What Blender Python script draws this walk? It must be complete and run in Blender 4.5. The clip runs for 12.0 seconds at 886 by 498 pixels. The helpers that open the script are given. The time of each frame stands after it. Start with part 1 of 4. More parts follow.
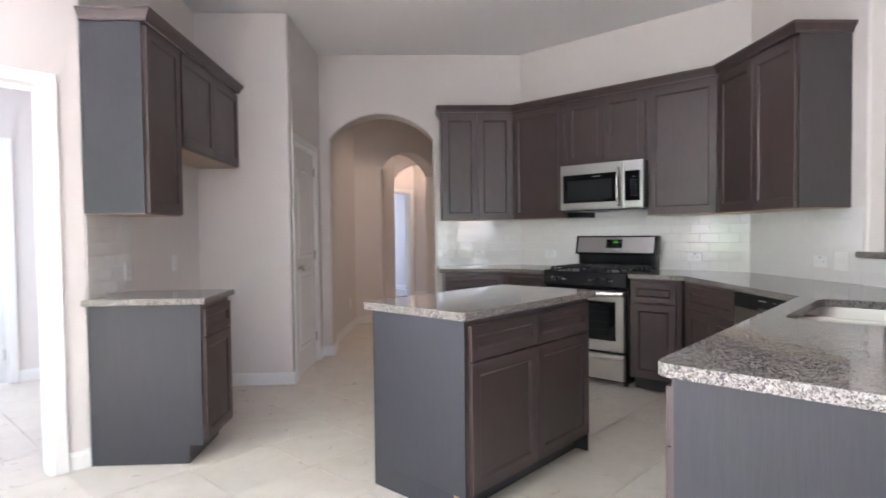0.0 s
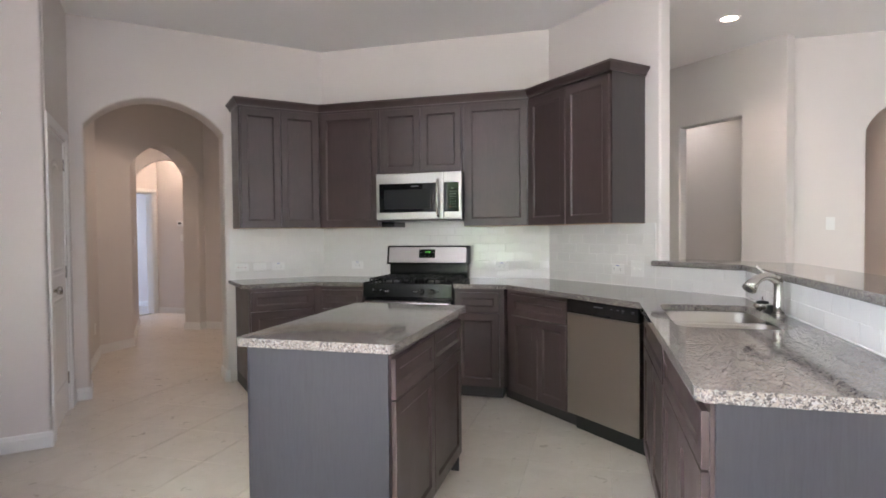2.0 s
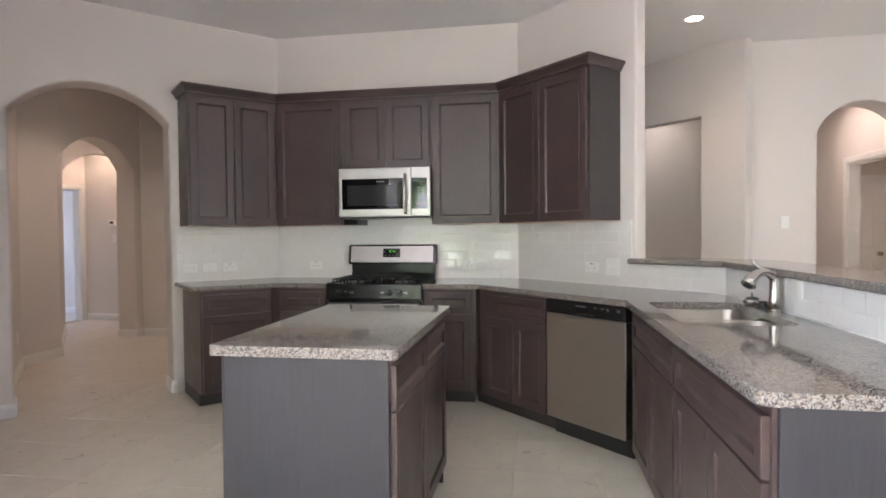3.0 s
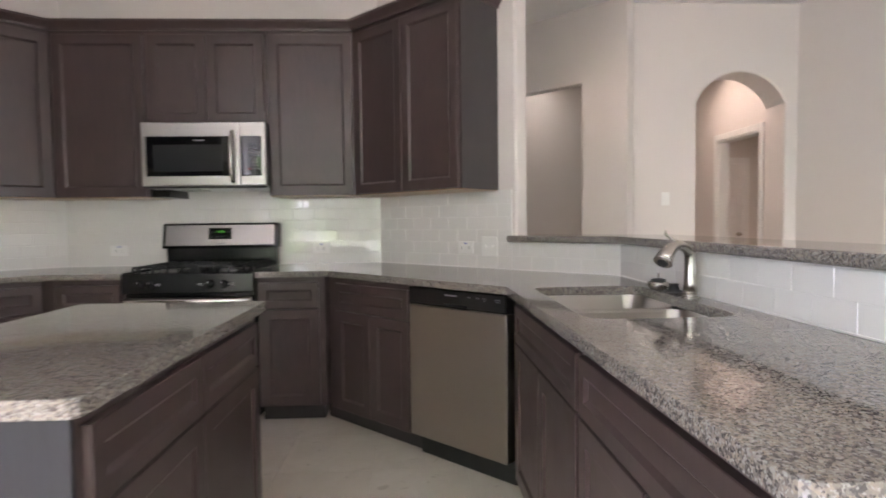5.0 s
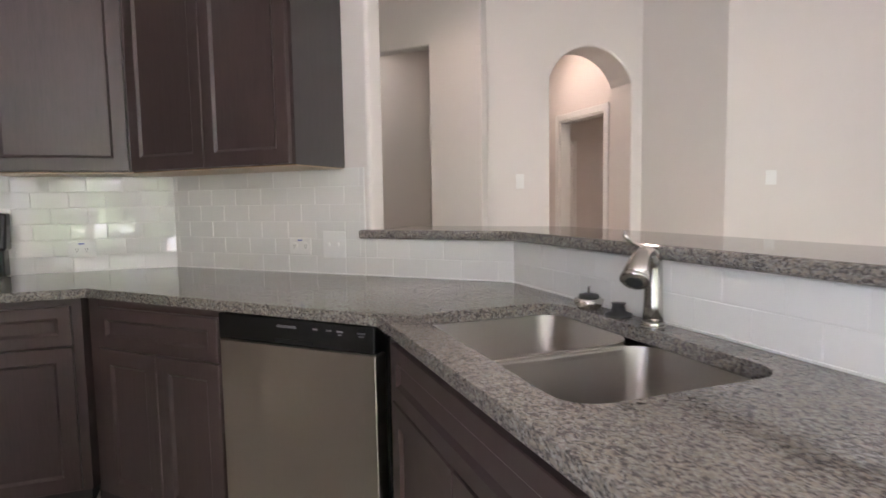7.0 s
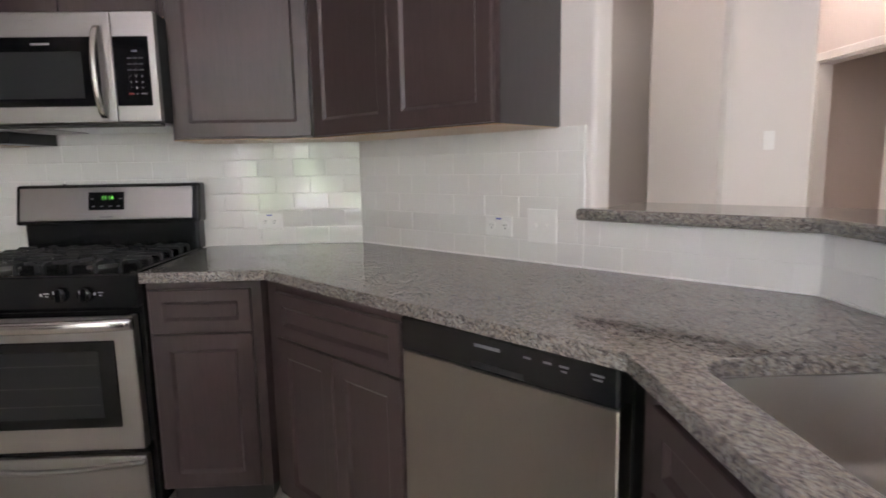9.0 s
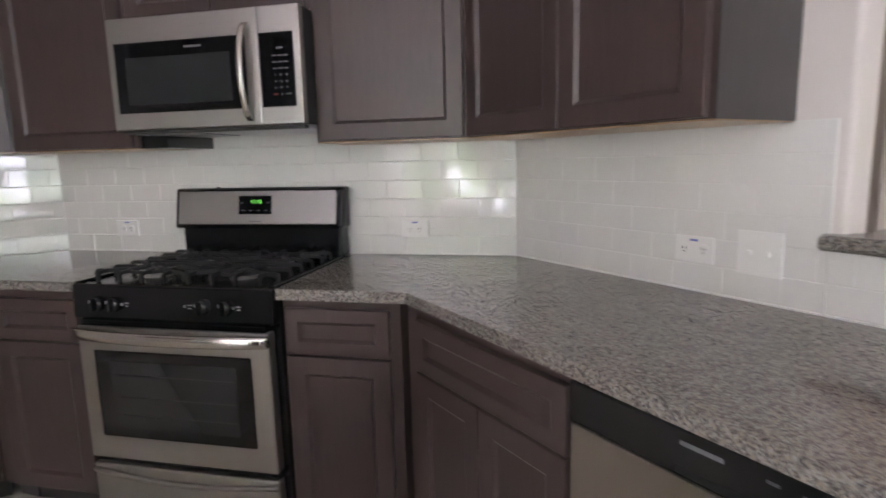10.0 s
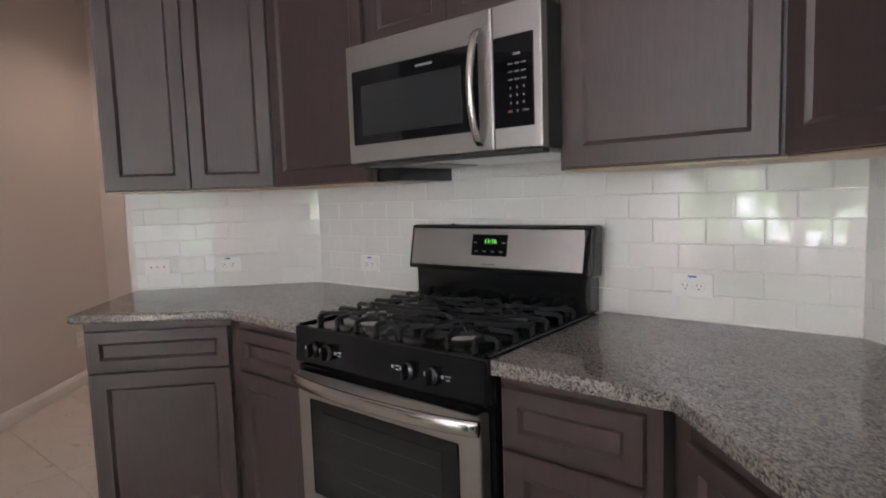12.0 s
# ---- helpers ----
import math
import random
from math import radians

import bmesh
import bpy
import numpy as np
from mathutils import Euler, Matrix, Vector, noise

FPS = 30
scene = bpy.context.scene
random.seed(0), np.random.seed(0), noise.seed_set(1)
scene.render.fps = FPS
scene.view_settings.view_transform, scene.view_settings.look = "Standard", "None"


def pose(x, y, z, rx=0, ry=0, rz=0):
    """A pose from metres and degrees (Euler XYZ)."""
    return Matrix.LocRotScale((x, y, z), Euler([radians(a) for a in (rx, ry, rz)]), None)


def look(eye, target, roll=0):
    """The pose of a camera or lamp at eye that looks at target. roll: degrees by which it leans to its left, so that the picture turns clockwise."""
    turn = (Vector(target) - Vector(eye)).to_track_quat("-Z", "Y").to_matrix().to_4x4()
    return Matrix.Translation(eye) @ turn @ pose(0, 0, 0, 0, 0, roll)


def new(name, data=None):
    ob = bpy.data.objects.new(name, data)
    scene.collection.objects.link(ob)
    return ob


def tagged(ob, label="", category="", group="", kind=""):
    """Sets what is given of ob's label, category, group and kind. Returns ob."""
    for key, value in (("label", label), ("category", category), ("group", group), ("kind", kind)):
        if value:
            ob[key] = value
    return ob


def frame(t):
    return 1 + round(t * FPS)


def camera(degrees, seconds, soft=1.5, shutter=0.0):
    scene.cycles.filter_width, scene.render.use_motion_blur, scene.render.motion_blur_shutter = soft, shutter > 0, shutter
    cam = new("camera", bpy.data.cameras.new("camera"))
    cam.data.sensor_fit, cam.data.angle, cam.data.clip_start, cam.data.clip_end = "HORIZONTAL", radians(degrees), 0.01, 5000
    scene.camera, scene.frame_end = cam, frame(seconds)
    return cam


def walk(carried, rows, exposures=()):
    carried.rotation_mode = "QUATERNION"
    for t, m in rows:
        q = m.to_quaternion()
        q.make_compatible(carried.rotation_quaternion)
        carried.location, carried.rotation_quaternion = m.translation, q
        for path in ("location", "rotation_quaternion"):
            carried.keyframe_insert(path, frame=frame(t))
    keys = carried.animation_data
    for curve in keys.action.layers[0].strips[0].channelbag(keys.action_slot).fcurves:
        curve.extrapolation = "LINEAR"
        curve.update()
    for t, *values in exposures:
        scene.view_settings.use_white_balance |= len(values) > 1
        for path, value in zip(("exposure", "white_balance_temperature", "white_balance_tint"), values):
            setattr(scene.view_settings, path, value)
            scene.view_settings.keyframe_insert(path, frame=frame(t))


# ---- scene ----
cam = camera(75.6, 12.0, soft=1.7, shutter=0.4)
PATH = [
    (0, (2.309, -4.935, 1.251), (0.959, -3.461, 1.194), -0.7),
    (0.5, (2.116, -4.948, 1.26), (0.994, -3.294, 1.206), -0.4),
    (1, (1.85, -4.979, 1.291), (0.986, -3.176, 1.238), -0.7),
    (1.5, (1.651, -5.061, 1.31), (0.996, -3.172, 1.255), -0.7),
    (2, (1.486, -5.051, 1.311), (0.957, -3.124, 1.258), -0.5),
    (2.5, (1.334, -4.965, 1.288), (0.91, -3.011, 1.244), -0.5),
    (3, (1.219, -4.903, 1.279), (0.894, -2.93, 1.232), -0.5),
    (5, (1.325, -4.065, 1.191), (1.412, -2.069, 1.098), -0.7),
    (5.5, (1.323, -3.86, 1.171), (1.766, -1.912, 1.070), -0.8),
    (6, (1.355, -3.675, 1.180), (2.033, -1.796, 1.069), -1.0),
    (6.5, (1.328, -3.420, 1.204), (2.058, -1.563, 1.078), -0.9),
    (8.5, (1.349, -2.792, 1.263), (1.603, -0.834, 0.95), -1.4),
    (9, (1.334, -2.638, 1.256), (1.408, -0.66, 0.968), -1.1),
    (9.5, (1.279, -2.437, 1.297), (1.133, -0.468, 0.982), -1.4),
    (10, (1.273, -2.286, 1.305), (0.839, -0.358, 0.994), -1.4),
    (10.5, (1.286, -2.143, 1.302), (0.516, -0.323, 0.991), -1.7),
    (11, (1.245, -2.058, 1.308), (0.251, -0.351, 1.0), -1.6),
    (11.5, (1.176, -1.94, 1.328), (0.03, -0.323, 1.061), -2.1),
    (12, (1.137, -1.803, 1.312), (-0.119, -0.257, 1.13), -1.9),
]
EXPOSURES = [(0.0, 3.47, 6350, 29), (2.0, 3.46, 6540, 28), (5.0, 3.20, 6880, 30), (9.0, 3.24, 6680, 32), (10.5, 3.27, 6580, 34), (12.0, 3.25, 6580, 33)]
walk(cam, [(t, look(eye, target, roll)) for t, eye, target, roll in PATH], EXPOSURES)


# ---- light ----
world = bpy.data.worlds.new("sky")
scene.world = world
world.use_nodes = True
wn = world.node_tree
sky = wn.nodes.new("ShaderNodeTexSky")
sky.sky_type, sky.sun_disc = 'NISHITA', False
sky.sun_elevation, sky.sun_rotation = radians(62), radians(160)
wn.nodes["Background"].inputs[1].default_value = 0.15
wn.links.new(sky.outputs[0], wn.nodes["Background"].inputs[0])


def sun_lamp():
    d = bpy.data.lights.new("sun", 'SUN')
    d.energy, d.angle, d.color = 3.7, radians(0.5), (1.0, 0.96, 0.90)
    ob = new("sun", d)
    az, el = radians(20), radians(62)
    ob.matrix_world = look((0, 0, 0), (-math.sin(az) * math.cos(el), math.cos(az) * math.cos(el), -math.sin(el)))


sun_lamp()


def window_light(name, m, w, h, energy, color):
    d = bpy.data.lights.new(name, 'AREA')
    d.shape, d.size, d.size_y, d.energy, d.color = 'RECTANGLE', w, h, energy, color
    ob = new(name, d)
    ob.matrix_world = m
    return ob


# daylight as area lamps added in the openings of unseen windows, two tilted upwards
DAY = (0.68, 0.85, 1.0)
window_light("window_light", look((1.5, -6.72, 1.23), (1.2, 0, 3.2)), 1.2, 2.2, 0.9, DAY)
window_light("window_light", look((-2.13, -6.0, 1.4), (4.0, -3.6, 3.6)), 1.1, 1.9, 22, DAY)
for wx, ww, power in ((4.9, 1.3, 1.8), (6.4, 1.3, 2.7)):
    window_light("window_light", look((wx, -6.72, 1.45), (wx, 0, 1.3)), ww, 1.8, power, DAY)
window_light("window_light", look((-8.75, 2.9, 1.5), (0, 2.9, 1.2)), 1.3, 1.3, 4.5, (0.60, 0.80, 1.0))
window_light("window_light", look((-3.02, -5.20, 1.4), (-2.6, 0, 1.2)), 1.0, 1.7, 3.5, DAY)

# ---- materials ----


class Nodes:
    """A node material with a Principled shader, built link by link."""

    def __init__(self, name, rough=0.5, metal=0.0):
        self.m = bpy.data.materials.new(name)
        self.m.use_nodes = True
        self.t = self.m.node_tree
        self.p = self.t.nodes["Principled BSDF"]
        self.p.inputs["Roughness"].default_value = rough
        self.p.inputs["Metallic"].default_value = metal
        self.co = self.t.nodes.new("ShaderNodeTexCoord").outputs["Object"]
        self.oi = None

    def add(self, kind, **inputs):
        n = self.t.nodes.new(kind)
        for k, v in inputs.items():
            self.put(n.inputs[k.replace("_", " ")], v)
        return n

    def put(self, socket, v):
        if isinstance(v, bpy.types.NodeSocket):
            self.t.links.new(v, socket)
        else:
            socket.default_value = v

    def mapped(self, scale):
        n = self.add("ShaderNodeMapping", Vector=self.co)
        n.inputs["Scale"].default_value = scale
        return n.outputs[0]

    def noise(self, scale, vec=None, detail=4, rough=0.6, distort=0.0):
        return self.add("ShaderNodeTexNoise", Vector=vec or self.co, Scale=scale, Detail=detail, Roughness=rough, Distortion=distort).outputs["Fac"]

    def ramp(self, fac, *stops):
        n = self.add("ShaderNodeValToRGB", Fac=fac)
        e = n.color_ramp.elements
        while len(e) < len(stops):
            e.new(0.5)
        for el, (pos, col) in zip(e, stops):
            el.position = pos
            el.color = (*col, 1) if len(col) == 3 else col
        return n.outputs[0]

    def grey(self, fac, lo, hi, a=0.0, b=1.0):
        n = self.add("ShaderNodeMapRange", Value=fac, From_Min=a, From_Max=b, To_Min=lo, To_Max=hi)
        return n.outputs[0]

    def mix(self, fac, a, b, mode='MIX'):
        n = self.t.nodes.new("ShaderNodeMix")
        n.data_type, n.blend_type = 'RGBA', mode
        self.put(n.inputs[0], fac)
        self.put(n.inputs[6], a if isinstance(a, bpy.types.NodeSocket) else (*a, 1))
        self.put(n.inputs[7], b if isinstance(b, bpy.types.NodeSocket) else (*b, 1))
        return n.outputs[2]

    def random(self):
        return self.add("ShaderNodeObjectInfo").outputs["Random"]

    def base(self, c):
        self.put(self.p.inputs["Base Color"], c if isinstance(c, bpy.types.NodeSocket) else (*c, 1))

    def rough(self, r):
        self.put(self.p.inputs["Roughness"], r)

    def bump(self, height, strength=0.2, dist=0.002):
        n = self.add("ShaderNodeBump", Height=height, Strength=strength, Distance=dist)
        self.t.links.new(n.outputs[0], self.p.inputs["Normal"])


def paint(name, col, rough=0.6, texture=0.25):
    """Rolled wall paint with orange-peel texture and faint unevenness."""
    k = Nodes(name, rough)
    big = k.noise(0.7, detail=3)
    k.base(k.mix(k.grey(big, 0.0, 0.10, 0.35, 0.65), col, tuple(c * 0.8 for c in col)))
    k.bump(k.noise(140, detail=3), texture, 0.0015)
    return k.m


def plain(name, col, rough=0.4, metal=0.0, spots=0.12):
    k = Nodes(name, rough, metal)
    n = k.noise(24, detail=5)
    k.base(k.mix(k.grey(n, 0, spots, 0.3, 0.7), col, tuple(c * 0.6 for c in col)))
    k.rough(k.grey(k.noise(9, detail=3), rough * 0.85, min(1, rough * 1.2)))
    return k.m


def stained_wood(name, col, pale, coat=0.16, rough=0.30):
    """Dark grey-brown stained maple with fine upright grain."""
    k = Nodes(name, 0.38)
    shift = k.add("ShaderNodeVectorMath")
    k.put(shift.inputs[0], k.co)
    k.put(shift.inputs[1], k.add("ShaderNodeCombineXYZ", X=k.grey(k.random(), 0, 9), Z=k.grey(k.random(), 0, 5)).outputs[0])
    m = k.add("ShaderNodeMapping", Vector=shift.outputs[0])
    m.inputs["Scale"].default_value = (1, 1, 0.06)
    fine = k.noise(190, m.outputs[0], 5, 0.65)
    wide = k.noise(75, m.outputs[0], 5, 0.65, 0.4)
    blot = k.noise(3.5, shift.outputs[0], 3)
    c = k.mix(k.grey(wide, 0.1, 0.65, 0.3, 0.7), col, pale)
    c = k.mix(k.grey(fine, 0, 0.42, 0.47, 0.72), c, tuple(x * 0.5 for x in col))
    c = k.mix(k.grey(blot, 0, 0.5, 0.4, 0.7), c, (pale[0] * 1.12, pale[1], pale[2] * 0.94))
    c = k.mix(k.grey(k.random(), 0, 0.18), c, tuple(x * 0.7 for x in col))
    k.base(c)
    k.rough(k.grey(blot, rough, rough + 0.12, 0.3, 0.7))
    k.bump(fine, 0.12, 0.0008)
    k.p.inputs["Coat Weight"].default_value = coat
    k.p.inputs["Coat Roughness"].default_value = 0.28
    return k.m


def granite(name):
    """Polished speckled granite: cream, grey, brown and black grains in drifts."""
    k = Nodes(name, 0.12)
    warp = k.add("ShaderNodeTexNoise", Vector=k.co, Scale=60, Detail=3)
    vec = k.add("ShaderNodeVectorMath")
    k.put(vec.inputs[0], k.co)
    sc = k.add("ShaderNodeVectorMath")
    sc.operation = 'SCALE'
    k.put(sc.inputs[0], warp.outputs["Color"])
    sc.inputs["Scale"].default_value = 0.006
    k.put(vec.inputs[1], sc.outputs[0])
    cell = k.add("ShaderNodeTexVoronoi", Vector=vec.outputs[0], Scale=185)
    hue = k.add("ShaderNodeSeparateColor", Color=cell.outputs["Color"])
    drift = k.noise(11, detail=5, distort=0.9)
    fac = k.add("ShaderNodeMath")
    fac.operation = 'ADD'
    k.put(fac.inputs[0], hue.outputs[0])
    k.put(fac.inputs[1], k.grey(drift, -0.09, 0.09, 0.3, 0.7))
    col = k.ramp(fac.outputs[0], (0.0, (0.075, 0.067, 0.064)), (0.15, (0.115, 0.101, 0.094)), (0.32, (0.188, 0.170, 0.155)),
                 (0.55, (0.241, 0.209, 0.182)), (0.76, (0.282, 0.238, 0.198)), (0.92, (0.292, 0.277, 0.263)))
    specks = k.add("ShaderNodeTexVoronoi", Vector=vec.outputs[0], Scale=320)
    s2 = k.add("ShaderNodeSeparateColor", Color=specks.outputs["Color"])
    col = k.mix(k.grey(s2.outputs[1], 0, 0.9, 0.80, 0.86), col, (0.055, 0.050, 0.050))
    col = k.mix(k.grey(s2.outputs[0], 0, 0.8, 0.84, 0.90), col, (0.35, 0.34, 0.325))
    blue = k.noise(30, detail=3)
    col = k.mix(k.grey(blue, 0, 0.2, 0.58, 0.7), col, (0.13, 0.135, 0.15))
    k.base(col)
    k.rough(k.grey(k.noise(40), 0.035, 0.08))
    return k.m


def steel(name, col=(0.43, 0.41, 0.39), rough=0.3, axis=(1.5, 160, 160)):
    """Brushed stainless steel, the brush marks along one axis."""
    k = Nodes(name, rough, 1.0)
    b = k.noise(6, k.mapped(axis), 4, 0.7)
    k.base(k.mix(k.grey(b, 0, 0.2, 0.3, 0.7), col, tuple(c * 0.75 for c in col)))
    k.rough(k.grey(b, rough * 0.9, rough * 1.12, 0.3, 0.7))
    k.bump(b, 0.02, 0.0003)
    if axis[0] != axis[2]:
        k.p.inputs["Anisotropic"].default_value = 0.6
        tg = k.add("ShaderNodeTangent")
        tg.direction_type, tg.axis = 'RADIAL', 'Z'
        k.t.links.new(tg.outputs[0], k.p.inputs["Tangent"])
        if axis[2] < axis[0]:
            k.p.inputs["Anisotropic Rotation"].default_value = 0.25
    return k.m


def wall_tile(name):
    """White glazed subway tile, each piece a little different and a little wavy."""
    k = Nodes(name, 0.03)
    k.base(k.mix(k.random(), (0.77, 0.755, 0.73), (0.745, 0.73, 0.705)))
    k.rough(k.grey(k.noise(20), 0.015, 0.05))
    k.bump(k.noise(17, detail=2), 0.05, 0.002)
    k.p.inputs["Coat Weight"].default_value = 0.3
    return k.m


def floor_tile(name):
    """Beige porcelain floor tile with cloudy veining."""
    k = Nodes(name, 0.32)
    off = k.add("ShaderNodeVectorMath")
    k.put(off.inputs[0], k.co)
    k.put(off.inputs[1], k.add("ShaderNodeCombineXYZ", X=k.grey(k.random(), 0, 40), Y=k.grey(k.random(), 0, 23)).outputs[0])
    cloud = k.noise(3.2, off.outputs[0], 6, 0.62, 1.2)
    vein = k.noise(14, off.outputs[0], 5, 0.6, 0.8)
    c = k.mix(k.grey(cloud, 0, 1, 0.32, 0.68), (0.60, 0.545, 0.475), (0.67, 0.615, 0.545))
    c = k.mix(k.grey(vein, 0, 0.10, 0.5, 0.75), c, (0.52, 0.465, 0.405))
    c = k.mix(k.grey(k.random(), 0, 0.15), c, (0.55, 0.50, 0.44))
    k.base(c)
    k.rough(k.grey(vein, 0.26, 0.42, 0.3, 0.7))
    k.bump(vein, 0.05, 0.001)
    return k.m


WALL = paint("greige_wall_paint", (0.70, 0.65, 0.618))
CEIL = paint("ceiling_paint", (0.84, 0.825, 0.815), 0.8, 0.4)
TRIM = plain("white_semigloss_trim", (0.80, 0.79, 0.77), 0.3, 0, 0.05)
DOORW = plain("white_door_paint", (0.78, 0.76, 0.74), 0.33, 0, 0.05)
WOOD = stained_wood("grey_brown_stained_maple", (0.052, 0.0330, 0.0325), (0.074, 0.051, 0.050))
# veneer stain with the blue sheen of window daylight mixed into the colour
PANEL = stained_wood("veneer_panel_with_blue_sheen", (0.021, 0.0205, 0.0265), (0.032, 0.0315, 0.040), 0.0, 0.42)
VENEER = stained_wood("grey_brown_veneer", (0.037, 0.031, 0.032), (0.052, 0.045, 0.047), 0.1, 0.36)
RAW = stained_wood("raw_maple_underside", (0.42, 0.27, 0.15), (0.52, 0.36, 0.22))
KICK = plain("dark_toe_kick", (0.035, 0.03, 0.032), 0.45)
GRANITE = granite("speckled_granite")
STEEL = steel("brushed_stainless")
STEELV = steel("brushed_stainless_upright", (0.50, 0.47, 0.43), 0.30, (160, 160, 1.5))
SINKS = steel("satin_sink_steel", (0.50, 0.47, 0.435), 0.36, (260, 260, 3))
NICKEL = steel("brushed_nickel", (0.58, 0.55, 0.51), 0.22, (40, 40, 40))
BLACK = plain("black_enamel", (0.008, 0.008, 0.009), 0.16)
MATT = plain("black_cast_iron", (0.012, 0.012, 0.013), 0.55)
GLASSB = plain("black_oven_glass", (0.006, 0.006, 0.007), 0.04, 0, 0.0)
PLASTIC = plain("white_plastic", (0.80, 0.79, 0.77), 0.3, 0, 0.03)
DARKP = plain("dark_plastic", (0.03, 0.03, 0.03), 0.4)
INK = plain("grey_print", (0.45, 0.45, 0.46), 0.5, 0, 0.0)
DIMINK = plain("faint_print", (0.17, 0.17, 0.18), 0.5, 0, 0.0)
BADGE = plain("grey_badge_print", (0.28, 0.28, 0.29), 0.5, 0, 0.0)
BLUEINK = plain("blue_print", (0.10, 0.14, 0.45), 0.5, 0, 0.0)
REDINK = plain("red_print", (0.35, 0.05, 0.04), 0.5, 0, 0.0)
GROUT = plain("white_grout", (0.75, 0.735, 0.71), 0.6)
FGROUT = plain("beige_grout", (0.59, 0.54, 0.48), 0.85)
TILE = wall_tile("white_glazed_tile")
FTILE = floor_tile("beige_porcelain")
CARPET = plain("pale_carpet", (0.55, 0.53, 0.50), 0.95)
BURN = steel("burner_aluminium", (0.38, 0.37, 0.36), 0.4, (30, 30, 30))


def glow(name, col, strength):
    m = bpy.data.materials.new(name)
    m.use_nodes = True
    p = m.node_tree.nodes["Principled BSDF"]
    p.inputs["Base Color"].default_value = (*col, 1)
    p.inputs["Emission Color"].default_value = (*col, 1)
    p.inputs["Emission Strength"].default_value = strength
    return m


LED = glow("green_led", (0.15, 1.0, 0.12), 0.08)
BULB = glow("warm_lamp_lens", (1.0, 0.86, 0.66), 3.0)


def pane_glass():
    m = bpy.data.materials.new("window_glass")
    m.use_nodes = True
    p = m.node_tree.nodes["Principled BSDF"]
    p.inputs["Transmission Weight"].default_value = 1.0
    p.inputs["Roughness"].default_value = 0.0
    p.inputs["IOR"].default_value = 1.02
    return m


GLASS = pane_glass()

# ---- building helpers ----


def hexa(bm, lo, hi):
    """Eight corners: four below, four above, both counter-clockwise from above."""
    vs = [bm.verts.new(p) for p in (*lo, *hi)]
    for f in ((3, 2, 1, 0), (4, 5, 6, 7), (0, 1, 5, 4), (1, 2, 6, 5), (2, 3, 7, 6), (3, 0, 4, 7)):
        bm.faces.new([vs[i] for i in f])


def box(bm, x0, x1, y0, y1, z0, z1):
    c = ((x0, y0), (x1, y0), (x1, y1), (x0, y1))
    hexa(bm, [(x, y, z0) for x, y in c], [(x, y, z1) for x, y in c])


def boxes(*args, bevel=0.0, seg=2):
    bm = bmesh.new()
    for a in args:
        box(bm, *a)
    if bevel:
        bmesh.ops.bevel(bm, geom=bm.edges[:], offset=bevel, segments=seg, profile=0.5, affect='EDGES')
    return bm


def prism(pts, z0, z1, bm=None):
    bm = bm or bmesh.new()
    lo = [bm.verts.new((x, y, z0)) for x, y in pts]
    hi = [bm.verts.new((x, y, z1)) for x, y in pts]
    n = len(pts)
    bm.faces.new(lo[::-1])
    bm.faces.new(hi)
    for i in range(n):
        bm.faces.new((lo[i], lo[(i + 1) % n], hi[(i + 1) % n], hi[i]))
    bmesh.ops.recalc_face_normals(bm, faces=bm.faces[:])
    return bm


def lathe(profile, n=24, bm=None, m=None):
    """Turn (radius, height) pairs round z."""
    bm = bm or bmesh.new()
    m = m or Matrix.Identity(4)
    rings = []
    for r, z in profile:
        if r < 1e-6:
            rings.append([bm.verts.new(m @ Vector((0, 0, z)))])
        else:
            rings.append([bm.verts.new(m @ Vector((r * math.cos(2 * math.pi * i / n), r * math.sin(2 * math.pi * i / n), z))) for i in range(n)])
    for a, b in zip(rings, rings[1:]):
        for i in range(n):
            j = (i + 1) % n
            if len(a) == 1:
                bm.faces.new((a[0], b[i], b[j]))
            elif len(b) == 1:
                bm.faces.new((a[i], a[j], b[0]))
            else:
                bm.faces.new((a[i], a[j], b[j], b[i]))
    bmesh.ops.recalc_face_normals(bm, faces=bm.faces[:])
    return bm


def tube(points, radii, n=12, bm=None, flat=1.0):
    """A swept tube through points; flat squeezes the section across its side way."""
    bm = bm or bmesh.new()
    pts = [Vector(p) for p in points]
    rings = []
    side = None
    for i, p in enumerate(pts):
        d = (pts[min(i + 1, len(pts) - 1)] - pts[max(i - 1, 0)]).normalized()
        ref = side if side is not None else (Vector((1, 0, 0)) if abs(d.x) < 0.8 else Vector((0, 1, 0)))
        a = (ref - d * ref.dot(d)).normalized()
        b = d.cross(a)
        side = a
        r = radii[i] if isinstance(radii, (list, tuple)) else radii
        rings.append([bm.verts.new(p + a * (r * math.cos(2 * math.pi * j / n)) + b * (r * flat * math.sin(2 * math.pi * j / n))) for j in range(n)])
    for a, b in zip(rings, rings[1:]):
        for j in range(n):
            bm.faces.new((a[j], a[(j + 1) % n], b[(j + 1) % n], b[j]))
    bm.faces.new(rings[0][::-1])
    bm.faces.new(rings[-1])
    bmesh.ops.recalc_face_normals(bm, faces=bm.faces[:])
    return bm


def mesh_of(bm, name, material, smooth=False):
    me = bpy.data.meshes.new(name)
    bmesh.ops.recalc_face_normals(bm, faces=bm.faces[:])
    bm.to_mesh(me)
    bm.free()
    me.materials.append(material)
    if smooth:
        me.polygons.foreach_set("use_smooth", [True] * len(me.polygons))
    return me


def part(name, bm, material, parent, label="", smooth=False, m=None):
    ob = new(name, mesh_of(bm, name, material, smooth))
    ob.parent = parent
    if m is not None:
        ob.matrix_basis = m
    if label:
        tagged(ob, label)
